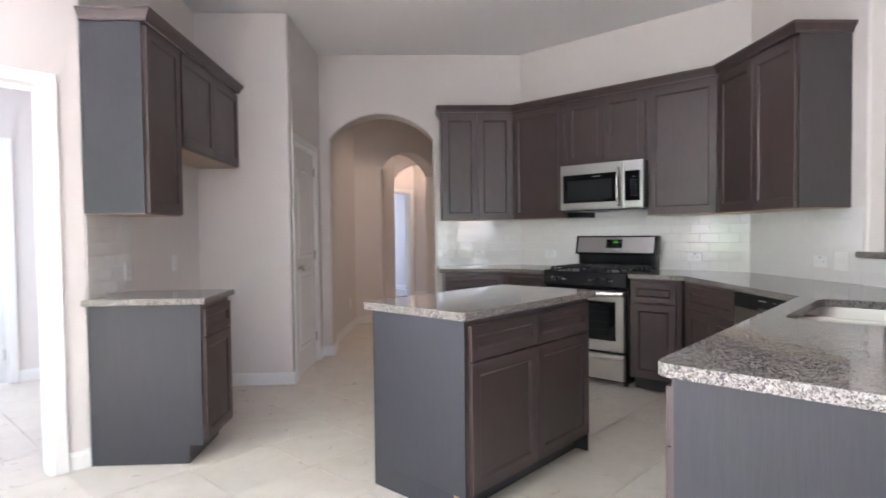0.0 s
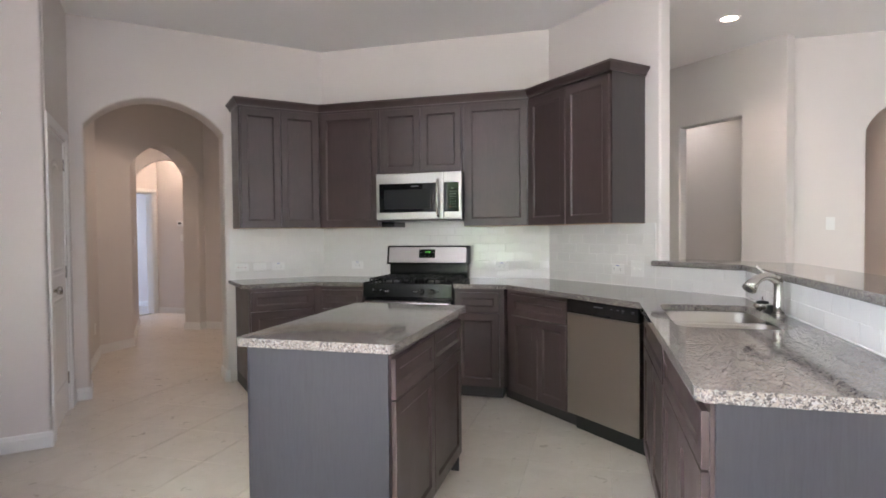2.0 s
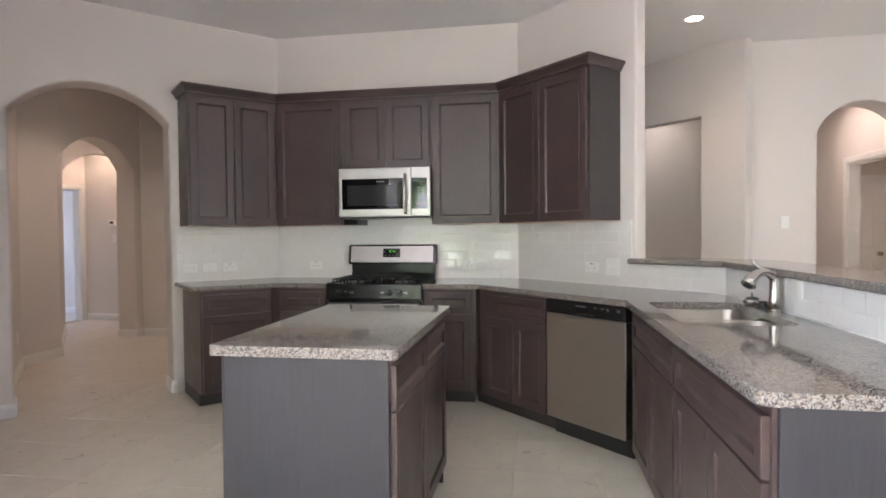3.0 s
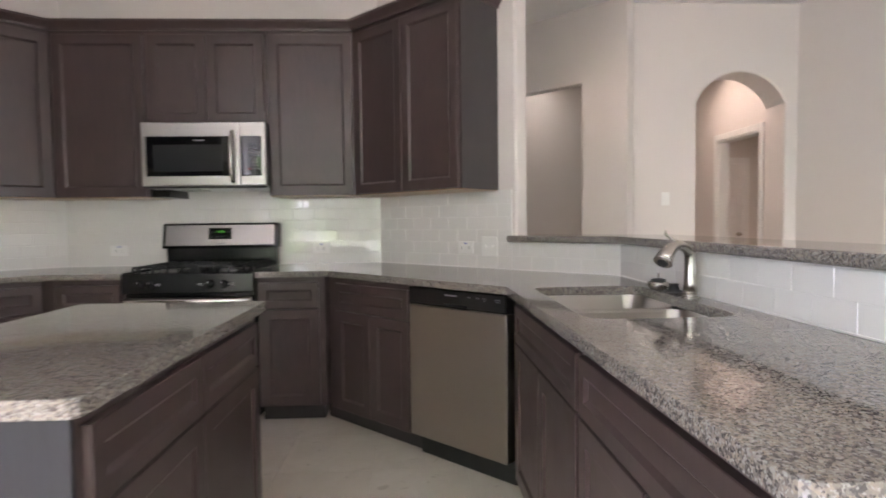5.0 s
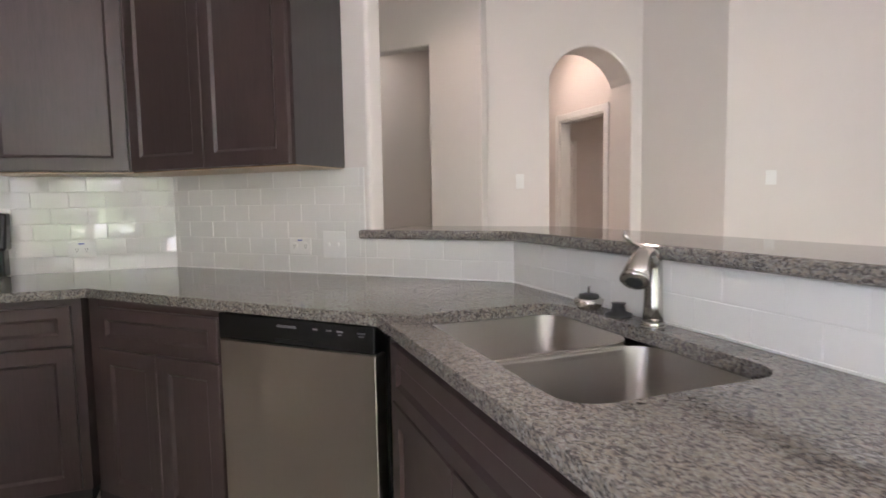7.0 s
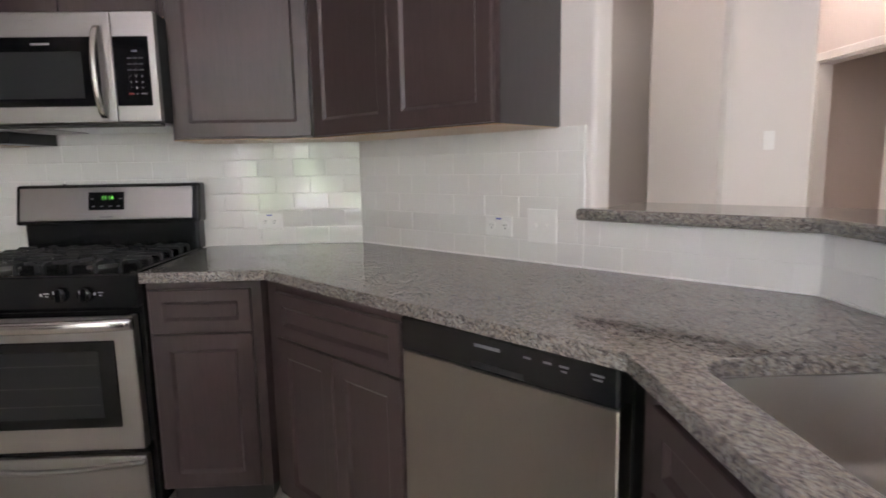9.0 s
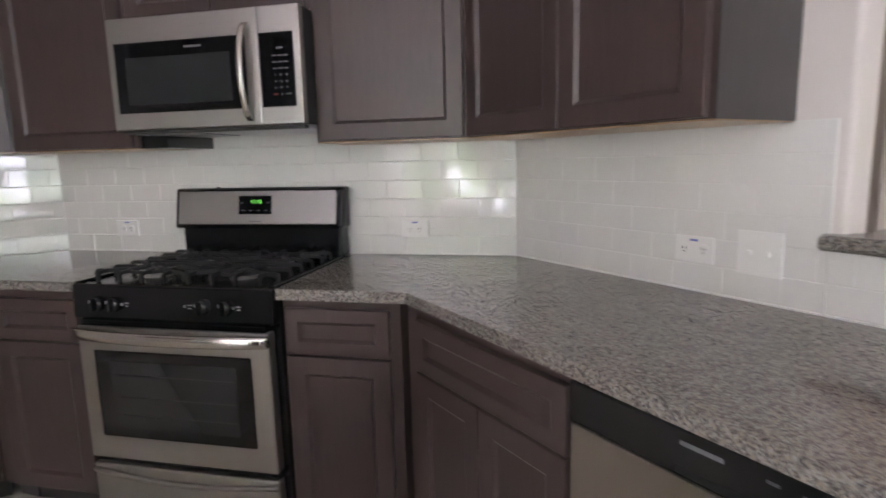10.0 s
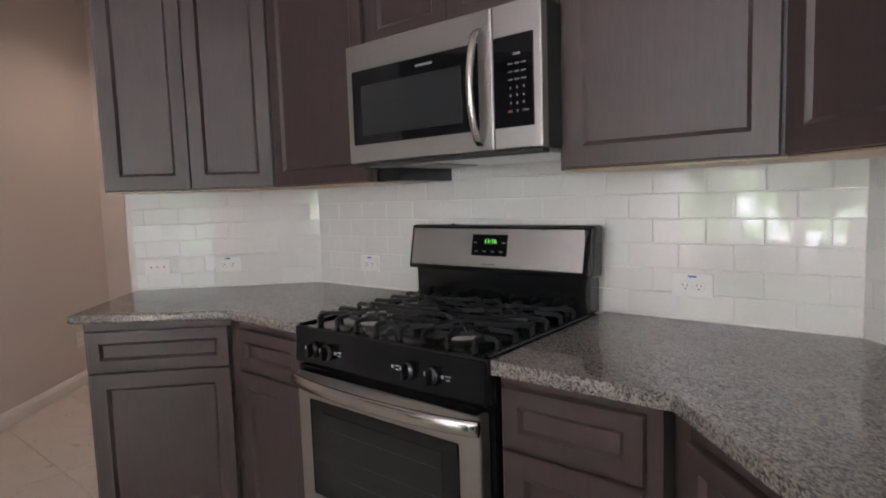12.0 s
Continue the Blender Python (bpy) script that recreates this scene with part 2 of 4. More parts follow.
    return ob


def thing(name, m, label, category, group="", kind=""):
    ob = new(name)
    ob.empty_display_size = 0.1
    ob.matrix_basis = m
    return tagged(ob, label, category, group, kind)


def single(name, bm, material, label, category, group="", kind="", m=None, smooth=False):
    ob = new(name, mesh_of(bm, name, material, smooth))
    if m is not None:
        ob.matrix_basis = m
    return tagged(ob, label, category, group, kind)


R2 = math.sqrt(0.5)
HIGH = 3.07                      # ceiling
COUNTER, SLAB = 0.914, 0.036     # worktop height and thickness
UP0, UP1 = 1.372, 2.425          # upper cabinets
# each run of wall has its own frame: x to the right as one faces it, y into the wall
RANGE = pose(0, 0, 0)
RIGHT = pose(1.065, 0, 0, 0, 0, -45)
ARCH = pose(-1.10, 0, 0, 0, 0, 45)
FRIDGE = pose(-3.66 * R2, -3.66 * R2, 0, 0, 0, 135)     # x = -u
PENIN = pose(2.337, -1.27, 0, 0, 0, -89.4)
ISLAND = pose(0.15, -3.09, 0, 0, 0, 90)                 # x along the island, front towards +x


# ---- walls ----
def head(a, b, z1, rise, n=28):
    """The head of an opening from its right jamb to its left: straight, or an arc when rise > 0."""
    if not rise:
        return [(b, z1), (a, z1)]
    half = (b - a) / 2
    rad = (half * half + rise * rise) / (2 * rise)
    mid, base = (a + b) / 2, z1 + rise - rad
    xs = [b - (b - a) * i / n for i in range(n + 1)]
    return [(x, base + math.sqrt(max(0, rad * rad - (x - mid) ** 2))) for x in xs]


def wall(name, m, x0, x1, thick, openings=(), high=HIGH, label="", round_ends="", low=0.0):
    """A wall from x0 to x1, its room face at y = 0. openings: (x0, x1, bottom, top, rise); rise > 0 gives an arched head,
    rise < 0 a straight drywall head. Drywall openings and round_ends ("l", "r") get rounded corner bead."""
    outline, holes, soft = [(x0, low)], [], set()
    for a, b, z0, z1, rise in sorted(openings):
        hd = head(a, b, z1, max(0, rise))
        ring = [(a, z0), *hd[::-1], (b, z0)]
        if rise:
            soft.update((round(x, 4), round(z, 4)) for x, z in ring)
        if z0 > low:
            holes.append(ring)
        else:
            outline += ring
    outline += [(x1, low), (x1, high), (x0, high)]
    if "l" in round_ends:
        soft.update(((round(x0, 4), round(low, 4)), (round(x0, 4), round(high, 4))))
    if "r" in round_ends:
        soft.update(((round(x1, 4), round(low, 4)), (round(x1, 4), round(high, 4))))
    bm = bmesh.new()
    edges = []
    for loop in (outline, *holes):
        vs = [bm.verts.new((x, 0, z)) for x, z in loop]
        edges += [bm.edges.new((vs[i], vs[(i + 1) % len(vs)])) for i in range(len(vs))]
    bmesh.ops.triangle_fill(bm, use_beauty=True, use_dissolve=False, edges=edges)
    ext = bmesh.ops.extrude_face_region(bm, geom=bm.faces[:], use_keep_orig=True)
    for v in ext["geom"]:
        if isinstance(v, bmesh.types.BMVert):
            v.co.y += thick
    bmesh.ops.recalc_face_normals(bm, faces=bm.faces[:])
    bead = []
    for e in bm.edges:
        p, q = e.verts[0].co, e.verts[1].co
        if soft and len(e.link_faces) == 2 and abs(p.y - q.y) < 1e-5 and abs(e.link_faces[0].normal.dot(e.link_faces[1].normal)) < 0.3:
            if all((round(c.x, 4), round(c.z, 4)) in soft for c in (p, q)) and not (abs(p.z - q.z) < 1e-5 and p.z in (low, high)) and not (p.y > 1e-5 and abs(p.x - q.x) < 1e-5 and (abs(p.x - x0) < 1e-4 or abs(p.x - x1) < 1e-4)):
                bead.append(e)
    if bead:
        bmesh.ops.bevel(bm, geom=bead, offset=0.018, segments=4, profile=0.5, affect='EDGES')
    return single(name, bm, WALL, label or "painted greige drywall wall with rounded corners", "wall", kind="structure", m=m)


ARCH_A, ARCH_B, ARCH_Z, ARCH_RISE = -1.962, -0.912, 2.215, 0.255
wall("wall_range", RANGE, -1.10, 1.065, 0.12, label="greige wall behind the range above white tile")
ARCH_T = 0.26
wall("wall_arch", ARCH, -2.10, 0.0, ARCH_T, [(ARCH_A, ARCH_B, 0, ARCH_Z, ARCH_RISE)], label="greige wall with an arched opening to the hall")
wall("wall_right", RIGHT, 0.0, 1.165, 0.10, round_ends="r", label="greige wall stub beside the breakfast bar opening")
# pantry wall, almost parallel to the fridge wall
PANTRY = pose(-2.043, -2.044, 0, 0, 0, 131.5)
PD0, PD1 = -0.205, 0.555
wall("wall_pantry", PANTRY, -0.222, 0.782, 0.12, [(PD0, PD1, 0, 2.04, 0)], label="greige wall with the white pantry door")
ALCOVE = pose(-3.66 * R2 + 0.32 * R2, -3.66 * R2 - 0.32 * R2, 0, 0, 0, 45)     # side of the fridge niche, seen from the kitchen
wall("wall_alcove", ALCOVE, 0.0, 0.749, 0.10, round_ends="r", label="greige side wall of the empty fridge niche")
wall("wall_fridge", FRIDGE, -1.95, -0.32, 0.12, round_ends="l", label="greige wall behind the empty fridge niche")
# wall with the doorway to the side room
SIDE = pose(-1.21, -3.967, 0, 0, 0, 90)
wall("wall_side", SIDE, -1.30, 0.0, 0.12, [(-1.03, -0.17, 0, 2.04, 0)], label="greige wall with a cased doorway to a side room")
# breakfast side, behind the walk's start
wall("wall_return", pose(-1.21, -5.267, 0), -1.0, 0.0, 0.12, label="greige return wall of the breakfast corner")
wall("wall_breakfast", pose(-2.2, -5.15, 0, 0, 0, 90), -1.65, -0.117, 0.12, [(-1.45, -0.25, 0.4, 2.4, 0)], label="greige wall of the breakfast corner")
BACK = pose(0, -6.8, 0, 0, 0, 180)
# first opening of WIN_B is an unseen patio door added for light
WIN_B = [(-2.15, -0.85, 0.06, 2.4, 0), (-0.72, -0.02, 0.4, 2.4, 0), (0.04, 0.74, 0.4, 2.4, 0), (0.80, 1.50, 0.4, 2.4, 0)]
WIN_G = [(-7.1, -5.7, 0.5, 2.4, 0), (-5.6, -4.2, 0.5, 2.4, 0)]
wall("wall_back", BACK, -9.3, 2.2, 0.15, WIN_B + WIN_G, label="greige outside wall with white windows to the garden")
# great room beyond the bar
NOOKW = pose(2.72 * R2, 2.72 * R2, 0, 0, 0, -45)
wall("wall_nook", NOOKW, -1.2, 1.675, 0.12, [(0.55, 1.24, 0, 2.415, -1)], label="greige wall with a square opening to a passage")
wall("wall_great_arch", pose(3.107, 0.90, 0), 0.0, 1.59, 0.30, [(0.68, 1.48, 0, 2.21, 0.27)], label="greige wall with a narrow arched opening")
wall("wall_jog", pose(4.697, 0.90, 0, 0, 0, -70), 0.0, 0.72, 0.12, label="greige return wall of the great room")
wall("wall_great_far", pose(4.945, 0.225, 0), 0.0, 4.355, 0.12, round_ends="l", label="greige great room wall with a switch")
wall("wall_great_end", pose(9.3, 0.345, 0, 0, 0, -90), 0.0, 7.15, 0.12, label="greige end wall of the great room")


def flat(name, pts, z0, z1, material, label, category):
    return single(name, prism(pts, z0, z1), material, label, category, kind="structure")


flat("ceiling", [(-9.2, -7.0), (9.5, -7.0), (9.5, 6.5), (-9.2, 6.5)], HIGH, HIGH + 0.1, CEIL, "pale grey-white textured ceiling", "ceiling")
flat("floor", [(-9.2, -7.0), (9.5, -7.0), (9.5, 6.5), (-9.2, 6.5)], -0.12, -0.008, FGROUT, "beige grout bed under porcelain floor tiles", "floor")
flat("ground", [(-600, -600), (600, -600), (600, 600), (-600, 600)], -0.4, -0.3, plain("lawn", (0.085, 0.10, 0.055), 0.9, 0, 0.6), "green lawn round the house", "ground")
# hall behind the arch
wall("wall_hall", PANTRY, 0.785, 2.80, 0.12, label="greige hall wall")
wall("wall_hall_arch", pose(-3.9, 0, 0, 0, 0, 90), -1.9, 1.85, 0.26, [(0.55, 1.72, 0, 2.15, 0.31)], label="greige hall wall with a second arched opening")
wall("wall_hall_strip", pose(-4.164, 0.812, 0, 0, 0, 131.2), 0.0, 1.62, 0.12, label="greige side wall between two hall arches")
wall("wall_hall_inner_arch", pose(-5.255, 2.035, 0, 0, 0, 45), -0.12, 1.42, 0.12, [(0.01, 0.87, 0, 2.19, 0.29)], label="greige hall wall with a third arched opening")
wall("wall_hall_side", pose(-3.90, 1.85, 0), 0.0, 2.92, 0.12, label="greige hall wall")
wall("wall_hall_close", pose(-0.98, 1.97, 0, 0, 0, -90), 0.0, 1.85, 0.12, label="greige hall end wall")
wall("wall_hall_door", pose(-5.8, 0, 0, 0, 0, 90), -1.9, 3.08, 0.12, [(2.34, 2.98, 0, 2.04, 0)], label="greige hall wall with a doorway to a bright bedroom")
wall("wall_hall_back", pose(-5.92, 3.08, 0), 0.0, 2.2, 0.12, label="greige hall wall with a thermostat")
wall("wall_hall_inner", pose(-3.76, 3.08, 0, 0, 0, -90), 0.0, 1.11, 0.12, label="greige hall wall")
wall("wall_bedroom", pose(-8.8, 0, 0, 0, 0, 90), 0.5, 5.5, 0.12, [(2.2, 3.6, 0.8, 2.2, 0)], label="pale bedroom wall with a bright window")
wall("wall_bedroom_side", pose(-8.8, 3.75, 0), 0.0, 3.0, 0.12, label="pale bedroom wall")
wall("wall_bedroom_near", pose(-5.9, 1.0, 0, 0, 0, 180), 0.0, 2.9, 0.12, label="pale bedroom wall")
wall("wall_hall_south", pose(-3.9, -1.9, 0, 0, 0, 180), 0.0, 2.0, 0.12, label="greige hall wall")
flat("carpet", [(-8.8, 1.0), (-5.86, 1.0), (-5.86, 3.75), (-8.8, 3.75)], -0.008, 0.012, CARPET, "pale cut-pile bedroom carpet", "carpet")
# side room
wall("wall_side_room", pose(-3.75, 0, 0, 0, 0, 90), -5.25, -2.9, 0.12, [(-4.64, -3.86, 0, 2.04, 0)], label="greige side room wall with a white door")
wall("wall_side_north", pose(-3.75, -3.05, 0), 0.0, 0.98, 0.12, label="greige side room wall")
wall("wall_side_south", pose(-2.32, -5.25, 0, 0, 0, 180), 0.0, 1.5, 0.12, [(0.15, 1.25, 0.5, 2.3, 0)], label="greige side room wall with a window")
# passage behind the square opening and lobby behind the narrow arch
wall("wall_passage", pose(3.75 * R2, 3.75 * R2, 0, 0, 0, -45), -1.5, 1.2, 0.12, label="greige passage wall in shade")
LOBBY = pose(4.62, 1.215, 0, 0, 0, -90)
wall("wall_lobby", LOBBY, -3.125, 0.014, 0.12, [(-0.88, -0.10, 0, 2.04, 0)], label="greige lobby wall with a cased doorway")
wall("wall_lobby_beyond", pose(3.3, 4.34, 0), 0.0, 4.5, 0.12, [(2.22, 2.94, 0, 2.04, 0)], label="warm-lit greige room wall beyond the lobby door")
wall("wall_lobby_far_side", pose(7.8, 4.37, 0, 0, 0, -90), 0.0, 4.1, 0.12, label="greige room wall beyond the lobby")
wall("wall_lobby_side", pose(3.42, 1.04, 0, 0, 0, 90), 0.0, 2.5, 0.12, label="greige lobby wall")
wall("wall_rear", pose(-9.2, 6.4, 0), 0.0, 18.7, 0.1, label="greige outer wall")

# ---- trim ----


def baseboard(m, x0, x1, h=0.10):
    bm = bmesh.new()
    prof = [(0, 0), (-0.014, 0), (-0.014, h - 0.03), (-0.011, h - 0.02), (-0.009, h - 0.008), (-0.004, h), (0, h)]
    a = [bm.verts.new((x0, y, z)) for y, z in prof]
    b = [bm.verts.new((x1, y, z)) for y, z in prof]
    for i in range(len(prof) - 1):
        bm.faces.new((a[i], a[i + 1], b[i + 1], b[i]))
    bm.faces.new(a)
    bm.faces.new(b[::-1])
    return single("baseboard", bm, TRIM, "white painted wooden baseboard along the wall", "baseboard", kind="structure", m=m)


for m, a, b in ((ARCH, -2.05, ARCH_A), (ARCH, ARCH_B, -0.885), (PANTRY, 0.62, 2.75), (PANTRY, -0.32, -0.272), (ALCOVE, 0.0, 0.764), (FRIDGE, -1.50, -0.32),
                (SIDE, -0.10, 0.0), (pose(-3.9, 0, 0, 0, 0, 90), -1.0, 0.55), (pose(-3.9, 0, 0, 0, 0, 90), 1.70, 1.85),
                (pose(-4.04, 1.85, 0), 0.15, 2.9), (pose(-4.164, 0.812, 0, 0, 0, 131.2), 0.0, 1.61), (pose(-3.90, 1.72, 0, 0, 0, 0), -0.26, 0.0), (pose(-5.92, 3.08, 0), 0.12, 2.15), (pose(-8.8, 3.75, 0), 0.0, 2.9), (pose(-8.8, 0, 0, 0, 0, 90), 1.0, 3.75),
                (pose(-3.75, 0, 0, 0, 0, 90), -3.79, -3.05), (pose(-3.75, 0, 0, 0, 0, 90), -5.2, -4.71), (BACK, -9.2, 2.1),
                (pose(4.945, 0.225, 0), 0.0, 4.3), (NOOKW, 1.24, 1.66)):
    baseboard(m, a, b)
# arch reveals
baseboard(ARCH @ pose(ARCH_B, 0.0, 0, 0, 0, -90), -ARCH_T, 0.0)
baseboard(ARCH @ pose(ARCH_A, 0.0, 0, 0, 0, 90), 0.0, ARCH_T)


def casing(name, m, x0, x1, top, label, w=0.065, depth=0.12):
    """Door casing round an opening, with the jamb lining."""
    t = thing(name, m, label, "door frame", kind="structure")
    p = 0.016
    for nm, b in (("casing_side", (x0 - w, x0 + 0.004, -p, -0.001, 0, top + w)), ("casing_side", (x1 - 0.004, x1 + w, -p, -0.001, 0, top + w)),
                  ("casing_head", (x0 + 0.004, x1 - 0.004, -p, -0.001, top - 0.004, top + w))):
        part(nm, boxes(b, bevel=0.005), TRIM, t)
    e = 0.002
    for j in ((x0 + e, x0 + 0.02, 0.0, depth, 0, top - e), (x1 - 0.02, x1 - e, 0.0, depth, 0, top - e), (x0 + 0.02, x1 - 0.02, 0.0, depth, top - 0.02, top - e)):
        part("jamb", boxes(j), TRIM, t)
    return t


def arched(x0, x1, z0, z1, rise, n=10):
    """Outline, counter-clockwise in x and z, with an arched top when rise > 0."""
    pts = [(x0, z0), (x1, z0)]
    if not rise:
        return pts + [(x1, z1), (x0, z1)]
    for i in range(n + 1):
        a = i / n
        x = x1 + (x0 - x1) * a
        pts.append((x, z1 - rise + rise * math.sin(math.pi * a) ** 0.8 if 0 < a < 1 else z1 - rise))
    return pts


def panel_door(name, m, w, h, label, knob_x):
    """A white moulded two-panel door: x 0..w, face at y = 0, thickness behind it."""
    t = thing(name, m, label, "door", kind="structure")
    part("slab", boxes((0, w, 0, 0.035, 0.008, h), bevel=0.002), DOORW, t)
    for z0, z1, rise in ((0.22, 0.92, 0.0), (1.04, h - 0.16, 0.10)):
        bm = bmesh.new()
        rings = []
        for d, y in ((0.0, -0.0005), (0.012, -0.007), (0.03, -0.007), (0.045, -0.001), (0.06, -0.006)):
            rings.append([bm.verts.new((x, y, z)) for x, z in arched(0.12 + d, w - 0.12 - d, z0 + d, z1 - d, rise)])
        for a, b in zip(rings, rings[1:]):
            for i in range(len(a)):
                j = (i + 1) % len(a)
                bm.faces.new((a[i], a[j], b[j], b[i]))
        bm.faces.new(rings[-1])
        part("moulded_panel", bm, DOORW, t)
    bm = lathe([(0.032, 0), (0.032, 0.006), (0.012, 0.012), (0.012, 0.03), (0.024, 0.04), (0.029, 0.052), (0.024, 0.066), (0.0, 0.07)], 20,
               m=pose(knob_x, 0, 0.96, 90))
    part("knob", bm, NICKEL, t, "brushed nickel round knob", True)
    for z in (0.25, 1.05, 1.85):
        hx = w - 0.006 if knob_x < w / 2 else 0.006
        part("hinge", lathe([(0, -0.045), (0.006, -0.045), (0.006, 0.045), (0, 0.045)], 10, m=pose(hx, -0.004, z)), NICKEL, t)
    return t


casing("door_frame_1", PANTRY, PD0, PD1, 2.04, "white painted casing round the pantry door")
panel_door("door_1", PANTRY @ pose(PD0 + 0.022, 0.012, 0), 0.716, 2.015, "closed white moulded two-panel pantry door with nickel knob", 0.066)
casing("door_frame_2", SIDE, -1.03, -0.17, 2.04, "white painted casing of the open doorway")
casing("door_frame_3", pose(-5.8, 0, 0, 0, 0, 90), 2.34, 2.98, 2.04, "white painted casing of the bedroom doorway")
casing("door_frame_4", pose(-3.75, 0, 0, 0, 0, 90), -4.64, -3.86, 2.04, "white painted casing in the side room")
panel_door("door_2", pose(-3.75, -4.618, 0, 0, 0, 90) @ pose(0, 0.012, 0), 0.736, 2.015, "closed white moulded two-panel door in the side room", 0.066)
casing("door_frame_5", LOBBY, -0.88, -0.10, 2.04, "cream-white casing of the lobby doorway")
casing("door_frame_6", pose(3.3, 4.34, 0), 2.22, 2.94, 2.04, "cream-white casing of the far room door")
panel_door("door_3", pose(3.3, 4.34, 0) @ pose(2.24, 0.012, 0), 0.676, 2.015, "closed white moulded two-panel door in the far room", 0.61)


def window(name, m, x0, x1, z0, z1, label):
    t = thing(name, m, label, "window", kind="structure")
    f = 0.045
    for fr in ((x0, x0 + f, 0.05, 0.11, z0, z1), (x1 - f, x1, 0.05, 0.11, z0, z1), (x0 + f, x1 - f, 0.05, 0.11, z0, z0 + f), (x0 + f, x1 - f, 0.05, 0.11, z1 - f, z1),
               (x0 + f, x1 - f, 0.055, 0.105, (z0 + z1) / 2 - 0.02, (z0 + z1) / 2 + 0.02)):
        part("window_frame", boxes(fr), TRIM, t)
    part("window_sill", boxes((x0 - 0.04, x1 + 0.04, -0.04, 0.05, z0 - 0.025, z0 - 0.001), bevel=0.004), TRIM, t)
    for a, b in ((z0 + f, (z0 + z1) / 2 - 0.02), ((z0 + z1) / 2 + 0.02, z1 - f)):
        g = part("pane", boxes((x0 + f, x1 - f, 0.078, 0.082, a, b)), GLASS, t)
        g.visible_shadow = False
    return t


for i, (a, b, z0, z1, _) in enumerate(WIN_B + WIN_G):
    window("window_%d" % (i + 1), BACK, a, b, z0, z1, "white vinyl single-hung window to the garden")
# this window and its opening are added to hold the main side lamp
window("window_10", pose(-2.2, -5.15, 0, 0, 0, 90), -1.45, -0.25, 0.4, 2.4, "unseen white vinyl breakfast corner window added to let light in")
window("window_8", pose(-8.8, 0, 0, 0, 0, 90), 2.2, 3.6, 0.8, 2.2, "white vinyl bedroom window")
window("window_9", pose(-2.32, -5.25, 0, 0, 0, 180), 0.15, 1.25, 0.5, 2.3, "white vinyl side room window")

# half wall that carries the breakfast bar
BARZ = 1.112
flat("half_wall", [(1.880, -0.815), (2.337, -1.27), (2.360, -3.50), (2.480, -3.50), (2.457, -1.22), (1.965, -0.728)], 0.0, BARZ - 0.037, WALL, "greige half wall under the bar top", "wall")

# ---- worktops ----


def slab(name, pts, top, label, holes=(), thick=SLAB):
    """A stone slab with rounded edges and cut-outs."""
    bm = bmesh.new()
    edges, rim = [], []
    for loop in (pts, *holes):
        vs = [bm.verts.new((x, y, top)) for x, y in loop]
        for i in range(len(vs)):
            edges.append(bm.edges.new((vs[i], vs[(i + 1) % len(vs)])))
    bmesh.ops.triangle_fill(bm, use_beauty=True, use_dissolve=False, edges=edges)
    for f in bm.faces:
        if f.normal.z < 0:
            f.normal_flip()
    ext = bmesh.ops.extrude_face_region(bm, geom=bm.faces[:], use_keep_orig=True)
    for v in ext["geom"]:
        if isinstance(v, bmesh.types.BMVert):
            v.co.z -= thick
    bmesh.ops.recalc_face_normals(bm, faces=bm.faces[:])
    sharp = [e for e in bm.edges if len(e.link_faces) == 2 and abs(e.link_faces[0].normal.dot(e.link_faces[1].normal)) < 0.3
             and abs(e.verts[0].co.z - e.verts[1].co.z) < 1e-4]
    bmesh.ops.bevel(bm, geom=sharp, offset=0.012, segments=6, profile=0.5, affect='EDGES', clamp_overlap=True)
    return single(name, bm, GRANITE, label, "countertop")


def rounded(x0, x1, y0, y1, r, n=5):
    pts = []
    for cx, cy, a0 in ((x1 - r, y1 - r, 0), (x0 + r, y1 - r, 90), (x0 + r, y0 + r, 180), (x1 - r, y0 + r, 270)):
        for i in range(n + 1):
            a = radians(a0 + 90 * i / n)
            pts.append((cx + r * math.cos(a), cy + r * math.sin(a)))
    return pts


RX0, RX1 = -0.395, 0.362          # range
KR, KD, PEN_X, PEN_Y = (0.795, -0.688), (1.70, -1.655), 1.72, -3.50
SINK = (1.80, 2.25, -2.49, -1.70)
slab("countertop", [(RX1 + 0.006, -0.012), (RX1 + 0.006, -0.688), KR, KD, (PEN_X, PEN_Y + 0.04), *[(PEN_X + 0.04 - 0.04 * math.cos(radians(a)), PEN_Y + 0.04 - 0.04 * math.sin(radians(a))) for a in (18, 36, 54, 72)], (PEN_X + 0.04, PEN_Y), (2.348, PEN_Y), (2.325, -1.266), (1.063, -0.012)], COUNTER,
     "polished speckled grey-brown granite worktop with sink cut-out", [rounded(*SINK, 0.07)])
AE = ARCH @ Vector((-0.885, -0.61, 0))
AB = ARCH @ Vector((-0.89, -0.012, 0))
slab("countertop", [(RX0 - 0.006, -0.012), (-1.096, -0.012), (AB.x, AB.y), (AE.x, AE.y), (-0.825, -0.68), (RX0 - 0.006, -0.688)], COUNTER,
     "polished speckled granite worktop beside the range")
slab("countertop", rounded(0.112, 0.772, -3.13, -1.97, 0.02, 3), COUNTER, "polished speckled granite island top with rounded edge")
FR = lambda u, v: ((u + v) * R2, (v - u) * R2)
slab("countertop", [FR(1.49, -3.645), FR(1.49, -3.01), FR(2.00, -3.01), FR(2.00, -3.66), FR(1.96, -3.66), FR(1.95, -3.645)][::-1], COUNTER, "speckled granite worktop on the lone base cabinet")
slab("bar_top", [(1.83, -0.83), (2.30, -1.30), (2.323, -3.53), (2.703, -3.53), (2.68, -1.12), (2.12, -0.56), (2.015, -0.70), (1.93, -0.79), (1.86, -0.765)], BARZ,
